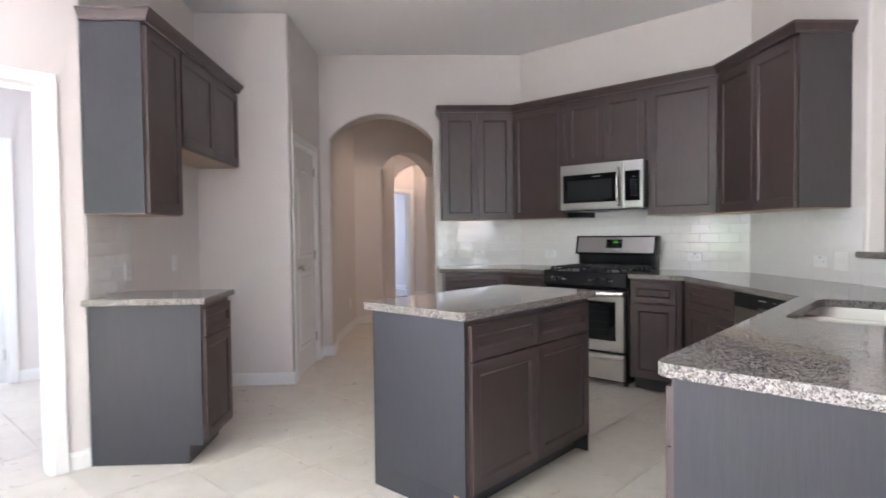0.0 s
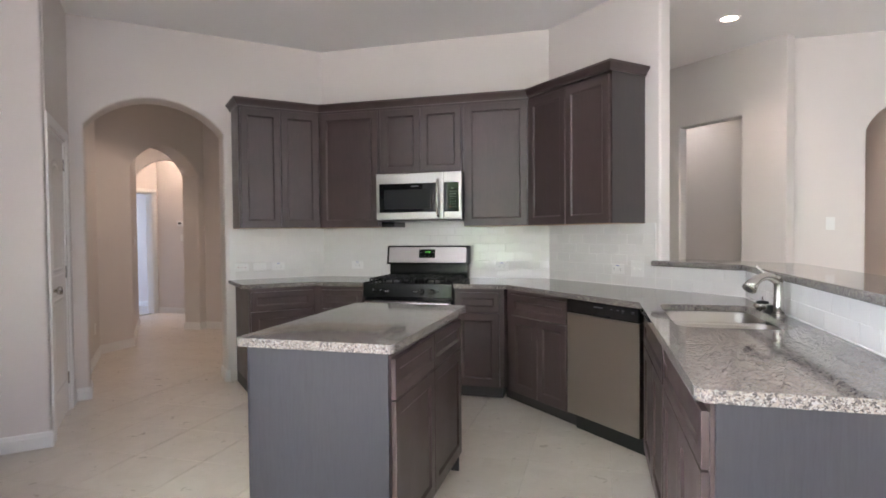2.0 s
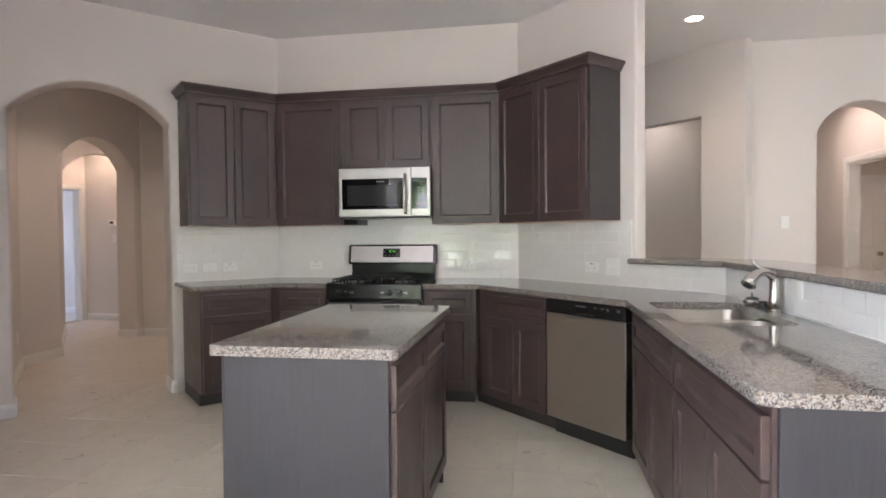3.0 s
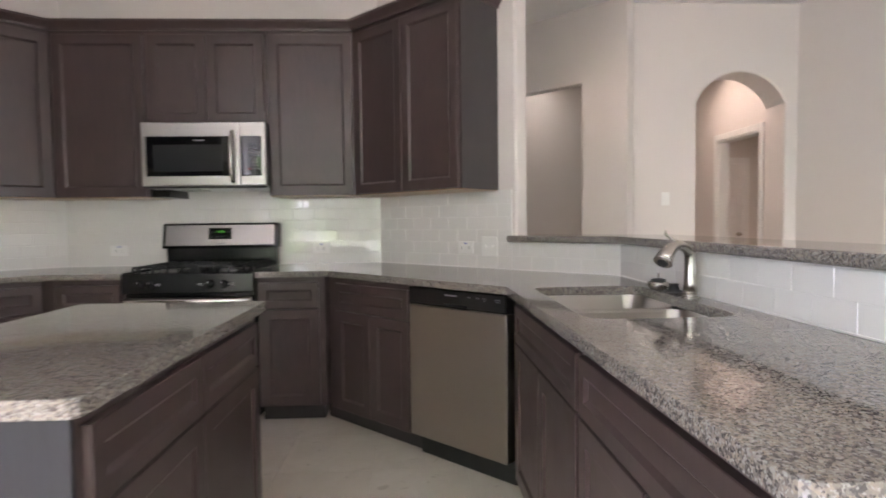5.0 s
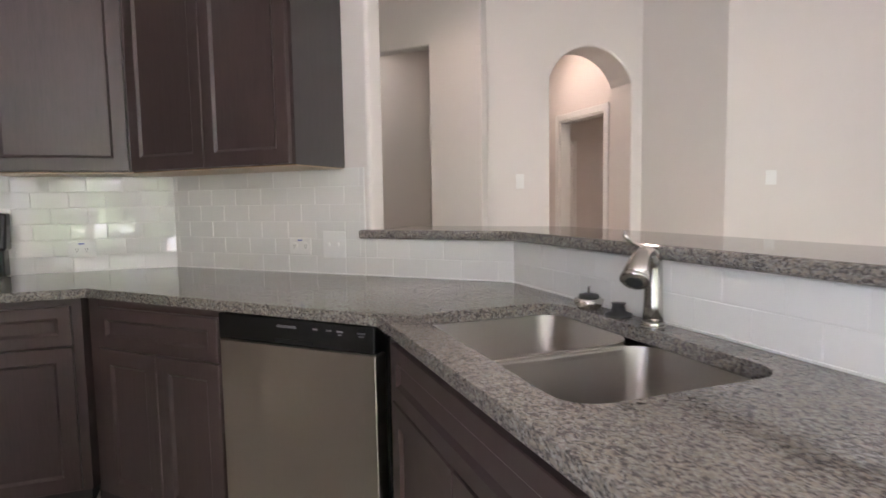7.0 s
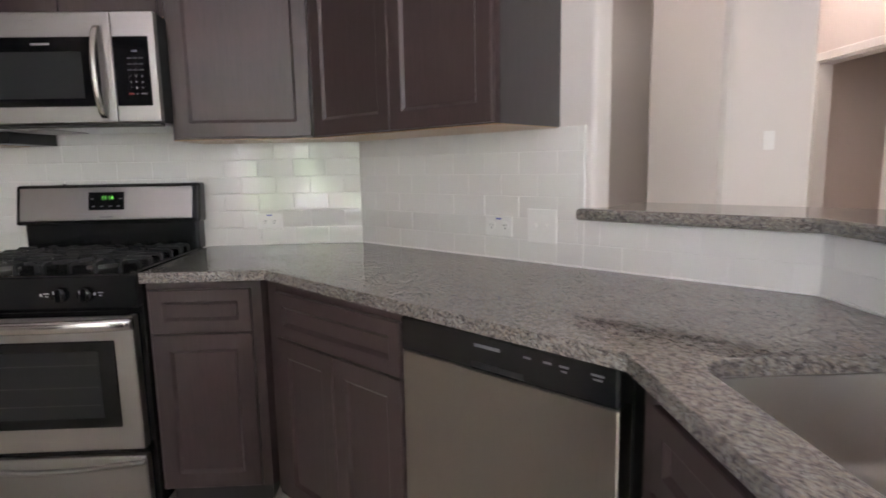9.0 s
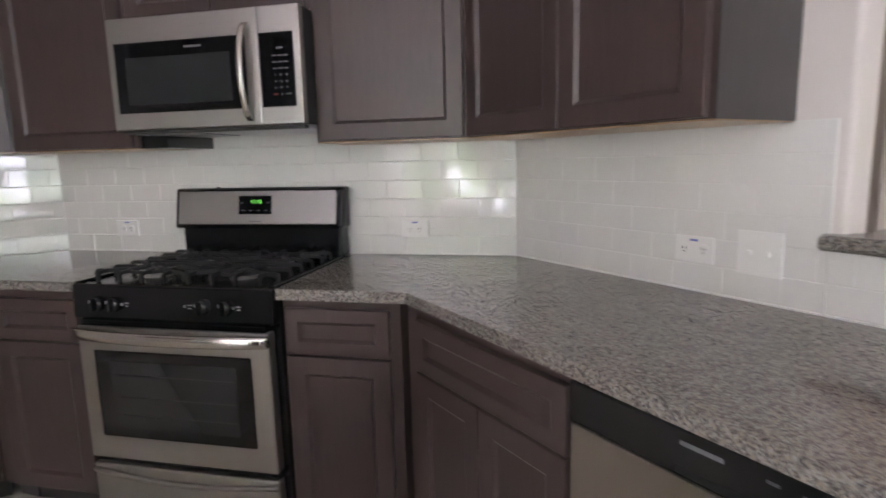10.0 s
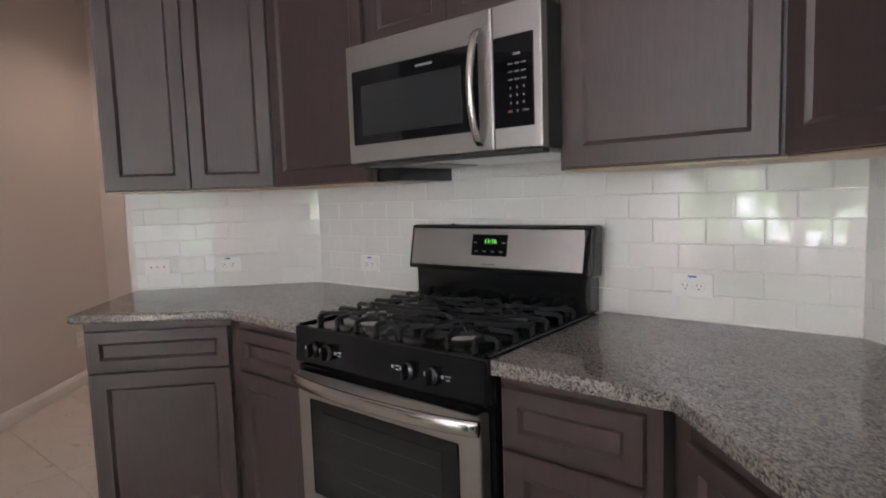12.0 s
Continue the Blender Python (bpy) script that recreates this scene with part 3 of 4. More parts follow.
     "raised granite bar top on the half wall", thick=0.037)

# ---- cabinets ----


def shaker(w, h, stile=0.056, t=0.020, drop=0.010):
    """A framed door or drawer front: x 0..w, z 0..h, back at y = 0, face at y = -t."""
    bm = bmesh.new()
    rings = []
    for d, y in ((0, 0), (0, -t + 0.002), (0.002, -t), (stile, -t), (stile + 0.002, -t + 0.0012), (stile + 0.012, -t + drop)):
        rings.append([bm.verts.new(p) for p in ((d, y, d), (w - d, y, d), (w - d, y, h - d), (d, y, h - d))])
    for a, b in zip(rings, rings[1:]):
        for i in range(4):
            j = (i + 1) % 4
            bm.faces.new((a[i], a[j], b[j], b[i]))
    bm.faces.new(rings[-1])
    bm.faces.new(rings[0][::-1])
    return bm


def fronts(t, x0, x1, y, z0, z1, doors, drawer, gap=0.012):
    """Doors side by side on the face y, with drawer fronts above them when drawer > 0."""
    zd = z1 - drawer - 0.018 if drawer else z1
    n = abs(doors)
    wide = (x1 - x0 - gap * 2) / n
    for i in range(n):
        a = x0 + gap + wide * i + 0.002
        part("door", shaker(wide - 0.004, zd - z0 - gap * (1.6 if drawer else 2)), WOOD, t, m=pose(a, y, z0 + gap))
        if drawer and doors > 0:
            part("drawer", shaker(wide - 0.004, drawer - gap, 0.042), WOOD, t, m=pose(a, y, zd))
    if drawer and doors < 0:
        part("drawer", shaker(x1 - x0 - 2 * gap - 0.004, drawer - gap, 0.042), WOOD, t, m=pose(x0 + gap + 0.002, y, zd))


BASE_TOP = COUNTER - SLAB - 0.001


def base_cabinet(name, m, x0, x1, depth, doors, drawer=0.165, label="", foot=None, kick=0.075, back=0.012, hollow=False):
    """Base cabinet on the frame m; foot: its outline in x, y when it is not square."""
    t = thing(name, m, label or "grey-brown stained base cabinet with recessed-panel doors", "cabinet", group="kitchen base cabinets")
    pts = foot or [(x0, -depth), (x1, -depth), (x1, -back), (x0, -back)]
    if hollow:
        for nm, bx in (("face_frame", (x0, x1, -depth, -depth + 0.02, 0.10, BASE_TOP)), ("side_panel", (x0 - 0.06, x0 - 0.042, -depth + 0.05, -back, 0.10, BASE_TOP)),
                       ("side_panel", (x1 - 0.018, x1, -depth + 0.02, -back, 0.10, BASE_TOP)), ("bottom_panel", (x0 - 0.04, x1 - 0.018, -depth + 0.05, -back, 0.10, 0.12)),
                       ("back_panel", (x0 - 0.04, x1 - 0.018, -back - 0.012, -back, 0.12, BASE_TOP))):
            part(nm, boxes(bx), WOOD, t)
    else:
        part("body", prism(pts, 0.10, BASE_TOP), WOOD, t)
    part("toe_kick", boxes((x0 + 0.002, x1 - 0.002, -depth + kick, -back - 0.004, 0.0, 0.10)), KICK, t, "dark recessed toe kick")
    fronts(t, x0, x1, -depth, 0.10, BASE_TOP, doors, drawer)
    return t


def upper_cabinet(name, m, x0, x1, depth, doors, z0=UP0, z1=UP1, foot=None, label=""):
    t = thing(name, m, label or "grey-brown stained wall cabinet with recessed-panel doors", "cabinet", group="kitchen wall cabinets")
    pts = foot or [(x0, -depth), (x1, -depth), (x1, -0.002), (x0, -0.002)]
    part("body", prism(pts, z0 + 0.004, z1), WOOD, t)
    part("underside", prism(pts, z0, z0 + 0.004), RAW, t, "pale raw wood underside")
    fronts(t, x0, x1, -depth, z0 - 0.004, z1 - 0.02, doors, 0)
    return t


T22 = math.tan(radians(22.5))
UD = 0.325
# wall cabinets: left on the arch wall, range wall, right wall
j = T22 * UD
upper_cabinet("wall_cabinet", ARCH, -0.84, -j, UD, 2, foot=[(-0.84, -UD), (-j, -UD), (-0.001, -0.002), (-0.84, -0.002)])
upper_cabinet("wall_cabinet", RANGE, -1.10 + j, RX0 + 0.014, UD, 1, foot=[(-1.10 + j + 0.001, -UD), (RX0 + 0.014, -UD), (RX0 + 0.014, -0.002), (-1.098, -0.002)])
upper_cabinet("wall_cabinet", RANGE, RX0 + 0.016, RX1 + 0.012, UD, 2, z0=1.832, label="short stained wall cabinet above the microwave")
upper_cabinet("wall_cabinet", RANGE, RX1 + 0.014, 1.065 - j, UD, 1, foot=[(RX1 + 0.014, -UD), (1.065 - j - 0.001, -UD), (1.063, -0.002), (RX1 + 0.014, -0.002)])
upper_cabinet("wall_cabinet", RIGHT, j, 1.035, UD, 2, foot=[(j, -UD), (1.035, -UD), (1.035, -0.002), (0.001, -0.002)])
part("end_panel", boxes((1.0355, 1.039, -UD, -0.002, UP0 + 0.003, UP1 - 0.013)), VENEER, bpy.data.objects["wall_cabinet.004"], "grey-brown veneer end panel")
# over the fridge niche
upper_cabinet("wall_cabinet", FRIDGE, -1.94, -1.472, UD, 1, label="tall stained wall cabinet beside the fridge niche")
part("end_panel", boxes((-1.944, -1.9405, -UD, -0.002, UP0 + 0.003, UP1 - 0.013)), PANEL, bpy.data.objects["wall_cabinet.005"])
upper_cabinet("wall_cabinet", FRIDGE, -1.470, -0.335, UD, 2, z0=1.80, label="short stained wall cabinet above the empty fridge niche")


def crown(name, path, label):
    """Crown moulding swept along the cabinets' front; path: (x, y, out_x, out_y) stations."""
    prof = [(0.0, 0.0), (0.012, 0.0), (0.014, 0.012), (0.024, 0.026), (0.038, 0.042), (0.044, 0.048), (0.044, 0.062), (0.0, 0.062)]
    bm = bmesh.new()
    rings = [[bm.verts.new((x + ox * d, y + oy * d, UP1 - 0.012 + h)) for d, h in prof] for x, y, ox, oy in path]
    for a, b in zip(rings, rings[1:]):
        for i in range(len(prof)):
            k = (i + 1) % len(prof)
            bm.faces.new((a[i], a[k], b[k], b[i]))
    bm.faces.new(rings[0])
    bm.faces.new(rings[-1][::-1])
    return single(name, bm, WOOD, label, "moulding")


def station(m, x, y, ox, oy):
    p = m @ Vector((x, y, 0))
    d = m.to_3x3() @ Vector((ox, oy, 0))
    return (p.x, p.y, d.x, d.y)


FD = UD + 0.020
jj = T22 * FD
crown("crown_moulding", [station(ARCH, -0.842, -0.003, -1, 0), station(ARCH, -0.842, -FD, -1, -1), station(RANGE, -1.10 + jj, -FD, T22, -1),
                         station(RANGE, 1.065 - jj, -FD, -T22, -1), station(RIGHT, 1.040, -FD, 1, -1), station(RIGHT, 1.040, -0.003, 1, 0)],
      "dark stained crown moulding on top of the wall cabinets")
crown("crown_moulding", [station(FRIDGE, -1.942, -0.003, -1, 0), station(FRIDGE, -1.942, -FD, -1, -1), station(FRIDGE, -0.334, -FD, 1, -1), station(FRIDGE, -0.334, -0.003, 1, 0)],
      "dark stained crown moulding on the fridge wall cabinets")

# base cabinets
BD = 0.648
b = T22 * BD
base_cabinet("base_cabinet", ARCH, -0.83, -b - 0.02, 0.61, 1, foot=[(-0.83, -0.61), (-b - 0.02, -0.61), (-0.28, -0.012), (-0.83, -0.012)])
base_cabinet("base_cabinet", RANGE, -0.80, RX0 - 0.008, BD, 1, foot=[(-0.80, -BD), (RX0 - 0.008, -BD), (RX0 - 0.008, -0.012), (-1.06, -0.012), (-0.84, -0.60)])
base_cabinet("base_cabinet", RANGE, RX1 + 0.008, 0.745, BD, 1, foot=[(RX1 + 0.008, -BD), (0.765, -BD), (0.83, -0.50), (1.02, -0.012), (RX1 + 0.008, -0.012)])
RD = 0.665
base_cabinet("base_cabinet", RIGHT, 0.345, 0.985, RD, -2)
base_cabinet("base_cabinet", PENIN, 0.44, 1.345, 0.602, -2, label="stained sink base cabinet with false drawer front", hollow=True)
base_cabinet("base_cabinet", PENIN, 1.347, 2.20, 0.602, -2, label="stained peninsula base cabinet with plain end panel")
t = thing("filler_panel", RIGHT, "narrow stained filler strip in the cabinet corner", "cabinet trim")
part("strip", boxes((0.285, 0.343, -RD, -RD + 0.05, 0.10, BASE_TOP)), WOOD, t)
part("toe_kick", boxes((0.16, 0.346, -RD + 0.076, -RD + 0.12, 0.0, 0.10)), KICK, t)
t = thing("filler_panel", RANGE, "narrow stained filler strip in the cabinet corner", "cabinet trim")
part("strip", prism([(-0.874, -0.638), (-0.799, -0.650), (-0.79, -0.60), (-0.86, -0.58)], 0.10, BASE_TOP), WOOD, t)
part("toe_kick", prism([(-0.90, -0.566), (-0.797, -0.578), (-0.79, -0.54), (-0.88, -0.53)], 0.0, 0.10), KICK, t)
t = thing("filler_panel", PENIN, "narrow stained filler strip beside the dishwasher", "cabinet trim")
part("strip", boxes((0.375, 0.438, -0.602, -0.56, 0.10, BASE_TOP)), WOOD, t)
part("toe_kick", boxes((0.30, 0.441, -0.527, -0.49, 0.0, 0.10)), KICK, t)
t = thing("end_panel", PENIN, "stained plain end panel of the peninsula", "panel")
part("panel", boxes((2.202, 2.214, -0.592, -0.012, 0.0, BASE_TOP), bevel=0.001), PANEL, t)
t = base_cabinet("island_cabinet", ISLAND, 0.012, 1.068, 0.585, 2, label="free-standing stained island cabinet with two drawers and two doors", back=0.0)
part("end_panel", boxes((0.0, 0.011, -0.584, 0.0, 0.10, BASE_TOP), bevel=0.001), PANEL, t)
part("end_panel", boxes((0.0, 0.011, -0.512, 0.0, 0.0, 0.0995)), PANEL, t)
part("kick_end", boxes((0.003, 0.011, -0.540, -0.5125, 0.0, 0.098)), RAW, t, "pale raw wood end of the toe kick")
part("end_panel", boxes((1.069, 1.08, -0.584, 0.0, 0.0, BASE_TOP), bevel=0.001), PANEL, t)
part("back_panel", boxes((0.0, 1.08, 0.001, 0.010, 0.0, BASE_TOP), bevel=0.001), PANEL, t)
t = base_cabinet("base_cabinet", FRIDGE, -1.948, -1.50, 0.61, 1, label="lone stained base cabinet with a drawer and a door")
part("end_panel", prism([(-1.96, -0.535), (-1.949, -0.535), (-1.949, -0.012), (-1.96, -0.012)], 0.0, 0.10), PANEL, t)
part("end_panel", prism([(-1.96, -0.612), (-1.949, -0.612), (-1.949, -0.012), (-1.96, -0.012)], 0.10, BASE_TOP), PANEL, t)

# ---- appliances ----


def sweep(prof, xs, offs):
    """A bar along x whose section prof (y, z) is shifted by offs(x) -> (dy, dz)."""
    bm = bmesh.new()
    rings = []
    for x in xs:
        dy, dz, s = offs(x)
        rings.append([bm.verts.new((x, y * s + dy, z * s + dz)) for y, z in prof])
    for a, c in zip(rings, rings[1:]):
        for i in range(len(prof)):
            k = (i + 1) % len(prof)
            bm.faces.new((a[i], a[k], c[k], c[i]))
    bm.faces.new(rings[0])
    bm.faces.new(rings[-1][::-1])
    return bm


def oval(ry, rz, n=12):
    return [(ry * math.cos(2 * math.pi * i / n), rz * math.sin(2 * math.pi * i / n)) for i in range(n)]


def lettering(text, size, m, material, parent, name="lettering", thick=0.0004):
    """Printed characters as a thin mesh, upright in x and z, facing -y."""
    cu = bpy.data.curves.new(name, 'FONT')
    cu.body, cu.size, cu.align_x, cu.align_y, cu.extrude, cu.resolution_u = text, size, 'CENTER', 'CENTER', thick, 2
    tmp = bpy.data.objects.new(name, cu)
    me = bpy.data.meshes.new_from_object(tmp)
    bpy.data.objects.remove(tmp)
    bpy.data.curves.remove(cu)
    me.materials.clear()
    me.materials.append(material)
    ob = new(name, me)
    ob.parent = parent
    ob.matrix_basis = m @ pose(0, 0, 0, 90)
    return ob


def bar(parent, x, z, w, h, y, material, name="print"):
    return part(name, boxes((x - w / 2, x + w / 2, y - 0.0006, y, z - h / 2, z + h / 2)), material, parent)


RXC = (RX0 + RX1) / 2
t = thing("gas_range", RANGE, "stainless and black gas range with cast-iron grates", "range")
part("body", boxes((RX0 + 0.002, RX1 - 0.002, -0.655, -0.03, 0.035, 0.898), bevel=0.004), BLACK, t)
for x in (RX0 + 0.05, RX1 - 0.05):
    for y in (-0.6, -0.1):
        part("foot", lathe([(0, 0), (0.02, 0), (0.02, 0.036), (0, 0.036)], 12, m=pose(x, y, 0)), DARKP, t)
# cooktop pan with a raised rim
bm = boxes((RX0, RX1, -0.69, -0.045, 0.898, 0.912), bevel=0.005)
part("cooktop", bm, BLACK, t)
for a in ((RX0 + 0.004, RX0 + 0.022, -0.68, -0.11, 0.911, 0.921), (RX1 - 0.022, RX1 - 0.004, -0.68, -0.11, 0.911, 0.921)):
    part("rim", boxes(a, bevel=0.004), BLACK, t)
# control panel, leaning back
bm = bmesh.new()
hexa(bm, ((RX0, -0.70, 0.795), (RX1, -0.70, 0.795), (RX1, -0.655, 0.795), (RX0, -0.655, 0.795)), ((RX0, -0.692, 0.914), (RX1, -0.692, 0.914), (RX1, -0.655, 0.914), (RX0, -0.655, 0.914)))
bmesh.ops.bevel(bm, geom=bm.edges[:], offset=0.008, segments=3, affect='EDGES', profile=0.5)
control = part("control_panel", bm, BLACK, t)
for x in (-0.292, -0.225, 0.108, 0.192):
    k = part("knob", lathe([(0.0, 0.014), (0.022, 0.014), (0.0245, 0.010), (0.026, 0.0), (0, -0.003)], 20, m=pose(x, -0.6985, 0.848, 86)), BLACK, t, "glossy black control knob", True)
    part("grip", boxes((x - 0.006, x + 0.006, -0.732, -0.708, 0.828, 0.869), bevel=0.003), BLACK, k)
    part("pointer", boxes((x - 0.0015, x + 0.0015, -0.7335, -0.7315, 0.858, 0.868)), INK, k)
for x in (-0.178, 0.062, 0.240):
    bar(control, x, 0.853, 0.018, 0.003, -0.6965, INK)
    bar(control, x, 0.843, 0.012, 0.003, -0.697, INK)
    bar(control, x - 0.018, 0.849, 0.008, 0.009, -0.6968, INK)
# vent slots between control panel and door
for i in range(3):
    part("vent_slot", boxes((RX0 + 0.03, RX1 - 0.03, -0.703, -0.66, 0.772 + i * 0.008, 0.776 + i * 0.008)), BLACK, t)
# oven door
door = part("oven_door", boxes((RX0 + 0.006, RX1 - 0.022, -0.70, -0.657, 0.285, 0.768), bevel=0.006, seg=3), STEEL, t, "brushed stainless oven door")
part("window", boxes((-0.325, 0.272, -0.703, -0.699, 0.372, 0.685), bevel=0.004), GLASSB, door, "black glass oven window")
part("window_inner", boxes((-0.265, 0.215, -0.7045, -0.7028, 0.408, 0.650), bevel=0.0005), plain("smoked_glass", (0.016, 0.017, 0.018), 0.06, 0, 0.0), door)
RACK = plain("dull_rack_wire", (0.022, 0.023, 0.025), 0.3, 0, 0.0)
for z in (0.455, 0.52, 0.60):
    part("rack_wire", boxes((-0.235, 0.205, -0.7050, -0.7046, z, z + 0.0022)), RACK, door)
hw = RX1 - 0.012 - RX0 - 0.012
part("door_handle", sweep(oval(0.010, 0.021), [RX0 + 0.012 + hw * i / 28 for i in range(29)],
                          lambda x: (-0.722 - 0.045 * math.sin(math.pi * (x - RX0 - 0.012) / hw) ** 0.7, 0.748 + 0.004 * math.sin(math.pi * (x - RX0 - 0.012) / hw), 1.0)), steel("polished_handle_steel", (0.60, 0.58, 0.56), 0.18, (40, 40, 40)), door, "bowed stainless handle", True)
for x in (RX0 + 0.022, RX1 - 0.024):
    part("handle_post", boxes((x - 0.010, x + 0.010, -0.725, -0.699, 0.736, 0.760), bevel=0.003), STEEL, door)
# black strip standing in for the shadow in the gap below the door
part("gap_shadow_strip", boxes((RX0 + 0.006, RX1 - 0.022, -0.68, -0.657, 0.262, 0.284)), BLACK, t)
drawer = part("storage_drawer", boxes((RX0 + 0.006, RX1 - 0.022, -0.698, -0.657, 0.055, 0.260), bevel=0.008, seg=3), STEEL, t, "brushed stainless storage drawer")
dw_ = RX1 - 0.03 - RX0 - 0.01
part("drawer_lip", sweep([(0, 0.010), (-0.012, 0.006), (-0.014, 0), (-0.008, -0.010), (0, -0.012)], [RX0 + 0.014 + dw_ * i / 24 for i in range(25)],
                         lambda x: (-0.697, 0.238 - 0.028 * math.sin(math.pi * (x - RX0 - 0.014) / dw_), 1.0)), STEEL, drawer, smooth=True)
# backguard
part("backguard", boxes((RX0 + 0.012, RX1 - 0.006, -0.105, -0.02, 0.912, 1.20), bevel=0.012, seg=3), BLACK, t)
bm = bmesh.new()
hexa(bm, ((RX0 - 0.012, -0.128, 1.035), (RX1 + 0.012, -0.128, 1.035), (RX1 + 0.012, -0.04, 1.035), (RX0 - 0.012, -0.04, 1.035)), ((RX0 - 0.012, -0.095, 1.205), (RX1 + 0.012, -0.095, 1.205), (RX1 + 0.012, -0.03, 1.205), (RX0 - 0.012, -0.03, 1.205)))
bmesh.ops.bevel(bm, geom=bm.edges[:], offset=0.012, segments=3, affect='EDGES', profile=0.5)
part("backguard_cap", bm, BLACK, t)
lean = pose(RXC, -0.1145, 1.12, -11)
face = part("backguard_face", boxes((-0.368, 0.360, -0.004, 0.004, -0.068, 0.074), bevel=0.003), STEEL, t, "brushed stainless backguard face", m=lean)
disp = part("display", boxes((-0.078, 0.074, -0.008, -0.003, -0.026, 0.052), bevel=0.0024), GLASSB, face, "black clock display with green digits")
lettering("11:16", 0.024, lean @ pose(0.004, -0.009, 0.026), LED, t, "clock_digits")
for x in (-0.055, -0.02, 0.015, 0.05):
    part("key_print", boxes((x - 0.007, x + 0.007, -0.0088, -0.0082, -0.012, -0.008)), DIMINK, face)
for x in (-0.062, 0.060):
    part("key_print", boxes((x - 0.006, x + 0.006, -0.0088, -0.0082, 0.020, 0.024)), DIMINK, face)
part("badge", boxes((-0.028, 0.026, -0.0052, -0.0042, -0.058, -0.054)), DIMINK, face)
part("vent_cap", lathe([(0, 0.006), (0.008, 0.004), (0.010, 0), (0, 0)], 12, m=pose(RXC - 0.2, -0.07, 1.204)), BLACK, t)


def bars_between(bm, pts, r=0.0055):
    for a, c in zip(pts, pts[1:]):
        a, c = Vector(a), Vector(c)
        d = (c - a).normalized()
        side = d.cross(Vector((0, 0, 1)))
        side = (side.normalized() if side.length > 1e-4 else Vector((1, 0, 0))) * r
        up = side.cross(d).normalized() * r * 1.3
        a, c = a - d * r * 0.4, c + d * r * 0.4
        hexa(bm, (a - side - up, c - side - up, c + side - up, a + side - up), (a - side + up, c - side + up, c + side + up, a + side + up))


burners = []
GZ = 0.942
for gx0, gx1 in ((RX0 + 0.026, RXC - 0.004), (RXC + 0.004, RX1 - 0.026)):
    cx = (gx0 + gx1) / 2
    g = bmesh.new()
    y0, y1 = -0.648, -0.135
    rows = ((y0 * 3 + y1) / 4, (y0 + y1 * 3) / 4)
    feet = [(gx0, y0 + (y1 - y0) * k / 12) for k in (1, 3, 5, 7, 9, 11)] + [(gx1, y0 + (y1 - y0) * k / 12) for k in (1, 3, 5, 7, 9, 11)]
    feet += [(gx0 + (gx1 - gx0) * k / 8, y) for y in (y0, y1) for k in (1, 3, 5, 7)]
    for cy in rows:
        burners.append((cx, cy))
        ring = [(cx + 0.086 * math.cos(k * math.pi / 8), cy + 0.086 * math.sin(k * math.pi / 8), GZ - 0.003) for k in range(17)]
        bars_between(g, ring, 0.0042)
        for k in range(4):
            c, s_ = math.cos(k * math.pi / 2 + math.pi / 4), math.sin(k * math.pi / 2 + math.pi / 4)
            bars_between(g, [(cx + 0.088 * c, cy + 0.088 * s_, GZ), (cx + 0.034 * c, cy + 0.034 * s_, GZ + 0.004)], 0.0048)
    for fx, fy in feet:
        cy = min(rows, key=lambda r: abs(r - fy))
        ix, iy = (1 if fx == gx0 else -1 if fx == gx1 else 0), (1 if fy == y0 else -1 if fy == y1 else 0)
        knee = (fx + ix * 0.045, fy + iy * 0.045, GZ + 0.002)
        d = Vector((cx - knee[0], cy - knee[1], 0))
        tip = Vector(knee) + d * max(0.0, 1 - 0.088 / d.length)
        bars_between(g, [(fx, fy, 0.914), (fx, fy, GZ - 0.004), (fx + ix * 0.010, fy + iy * 0.010, GZ + 0.002), knee, tuple(tip)], 0.0048)
    bars_between(g, [(gx0 + 0.02, (y0 + y1) / 2, GZ - 0.004), (gx1 - 0.02, (y0 + y1) / 2, GZ - 0.004)], 0.0048)
    part("grate", g, MATT, t, "matt black cast-iron grate")
for x, y in burners:
    bn = part("burner", lathe([(0, 0.912), (0.052, 0.912), (0.052, 0.918), (0.042, 0.920), (0.040, 0.930), (0, 0.930)], 24, m=pose(x, y, 0)), BURN, t, "aluminium burner ring", True)
    part("burner_cap", lathe([(0, 0.940), (0.028, 0.940), (0.034, 0.937), (0.036, 0.931), (0, 0.930)], 24, m=pose(x, y, 0)), MATT, bn, smooth=True)

# microwave
MX0, MX1, MZ0, MZ1, MY = -0.373, 0.384, 1.436, 1.829, -0.44
t = thing("microwave", RANGE, "over-the-range stainless microwave with black glass door", "microwave")
part("body", boxes((MX0 + 0.004, MX1 - 0.004, MY + 0.03, -0.004, MZ0 + 0.004, MZ1), bevel=0.002), DARKP, t)
SEAM = 0.229
door = part("door", boxes((MX0, SEAM - 0.001, MY, MY + 0.034, MZ0, MZ1), bevel=0.005, seg=3), STEEL, t, "brushed stainless door frame")
part("window", boxes((-0.345, 0.180, MY - 0.003, MY + 0.002, 1.496, 1.742), bevel=0.003), GLASSB, door, "black glass door window")
part("window_mesh", boxes((-0.300, 0.120, MY - 0.0042, MY - 0.0025, 1.525, 1.690), bevel=0.0005), plain("smoked_mesh_glass", (0.028, 0.029, 0.03), 0.07, 0, 0.0), door)
part("badge", boxes((-0.055, 0.012, MY - 0.0038, MY - 0.0028, 1.713, 1.720)), BADGE, door, "pale printed name bar")
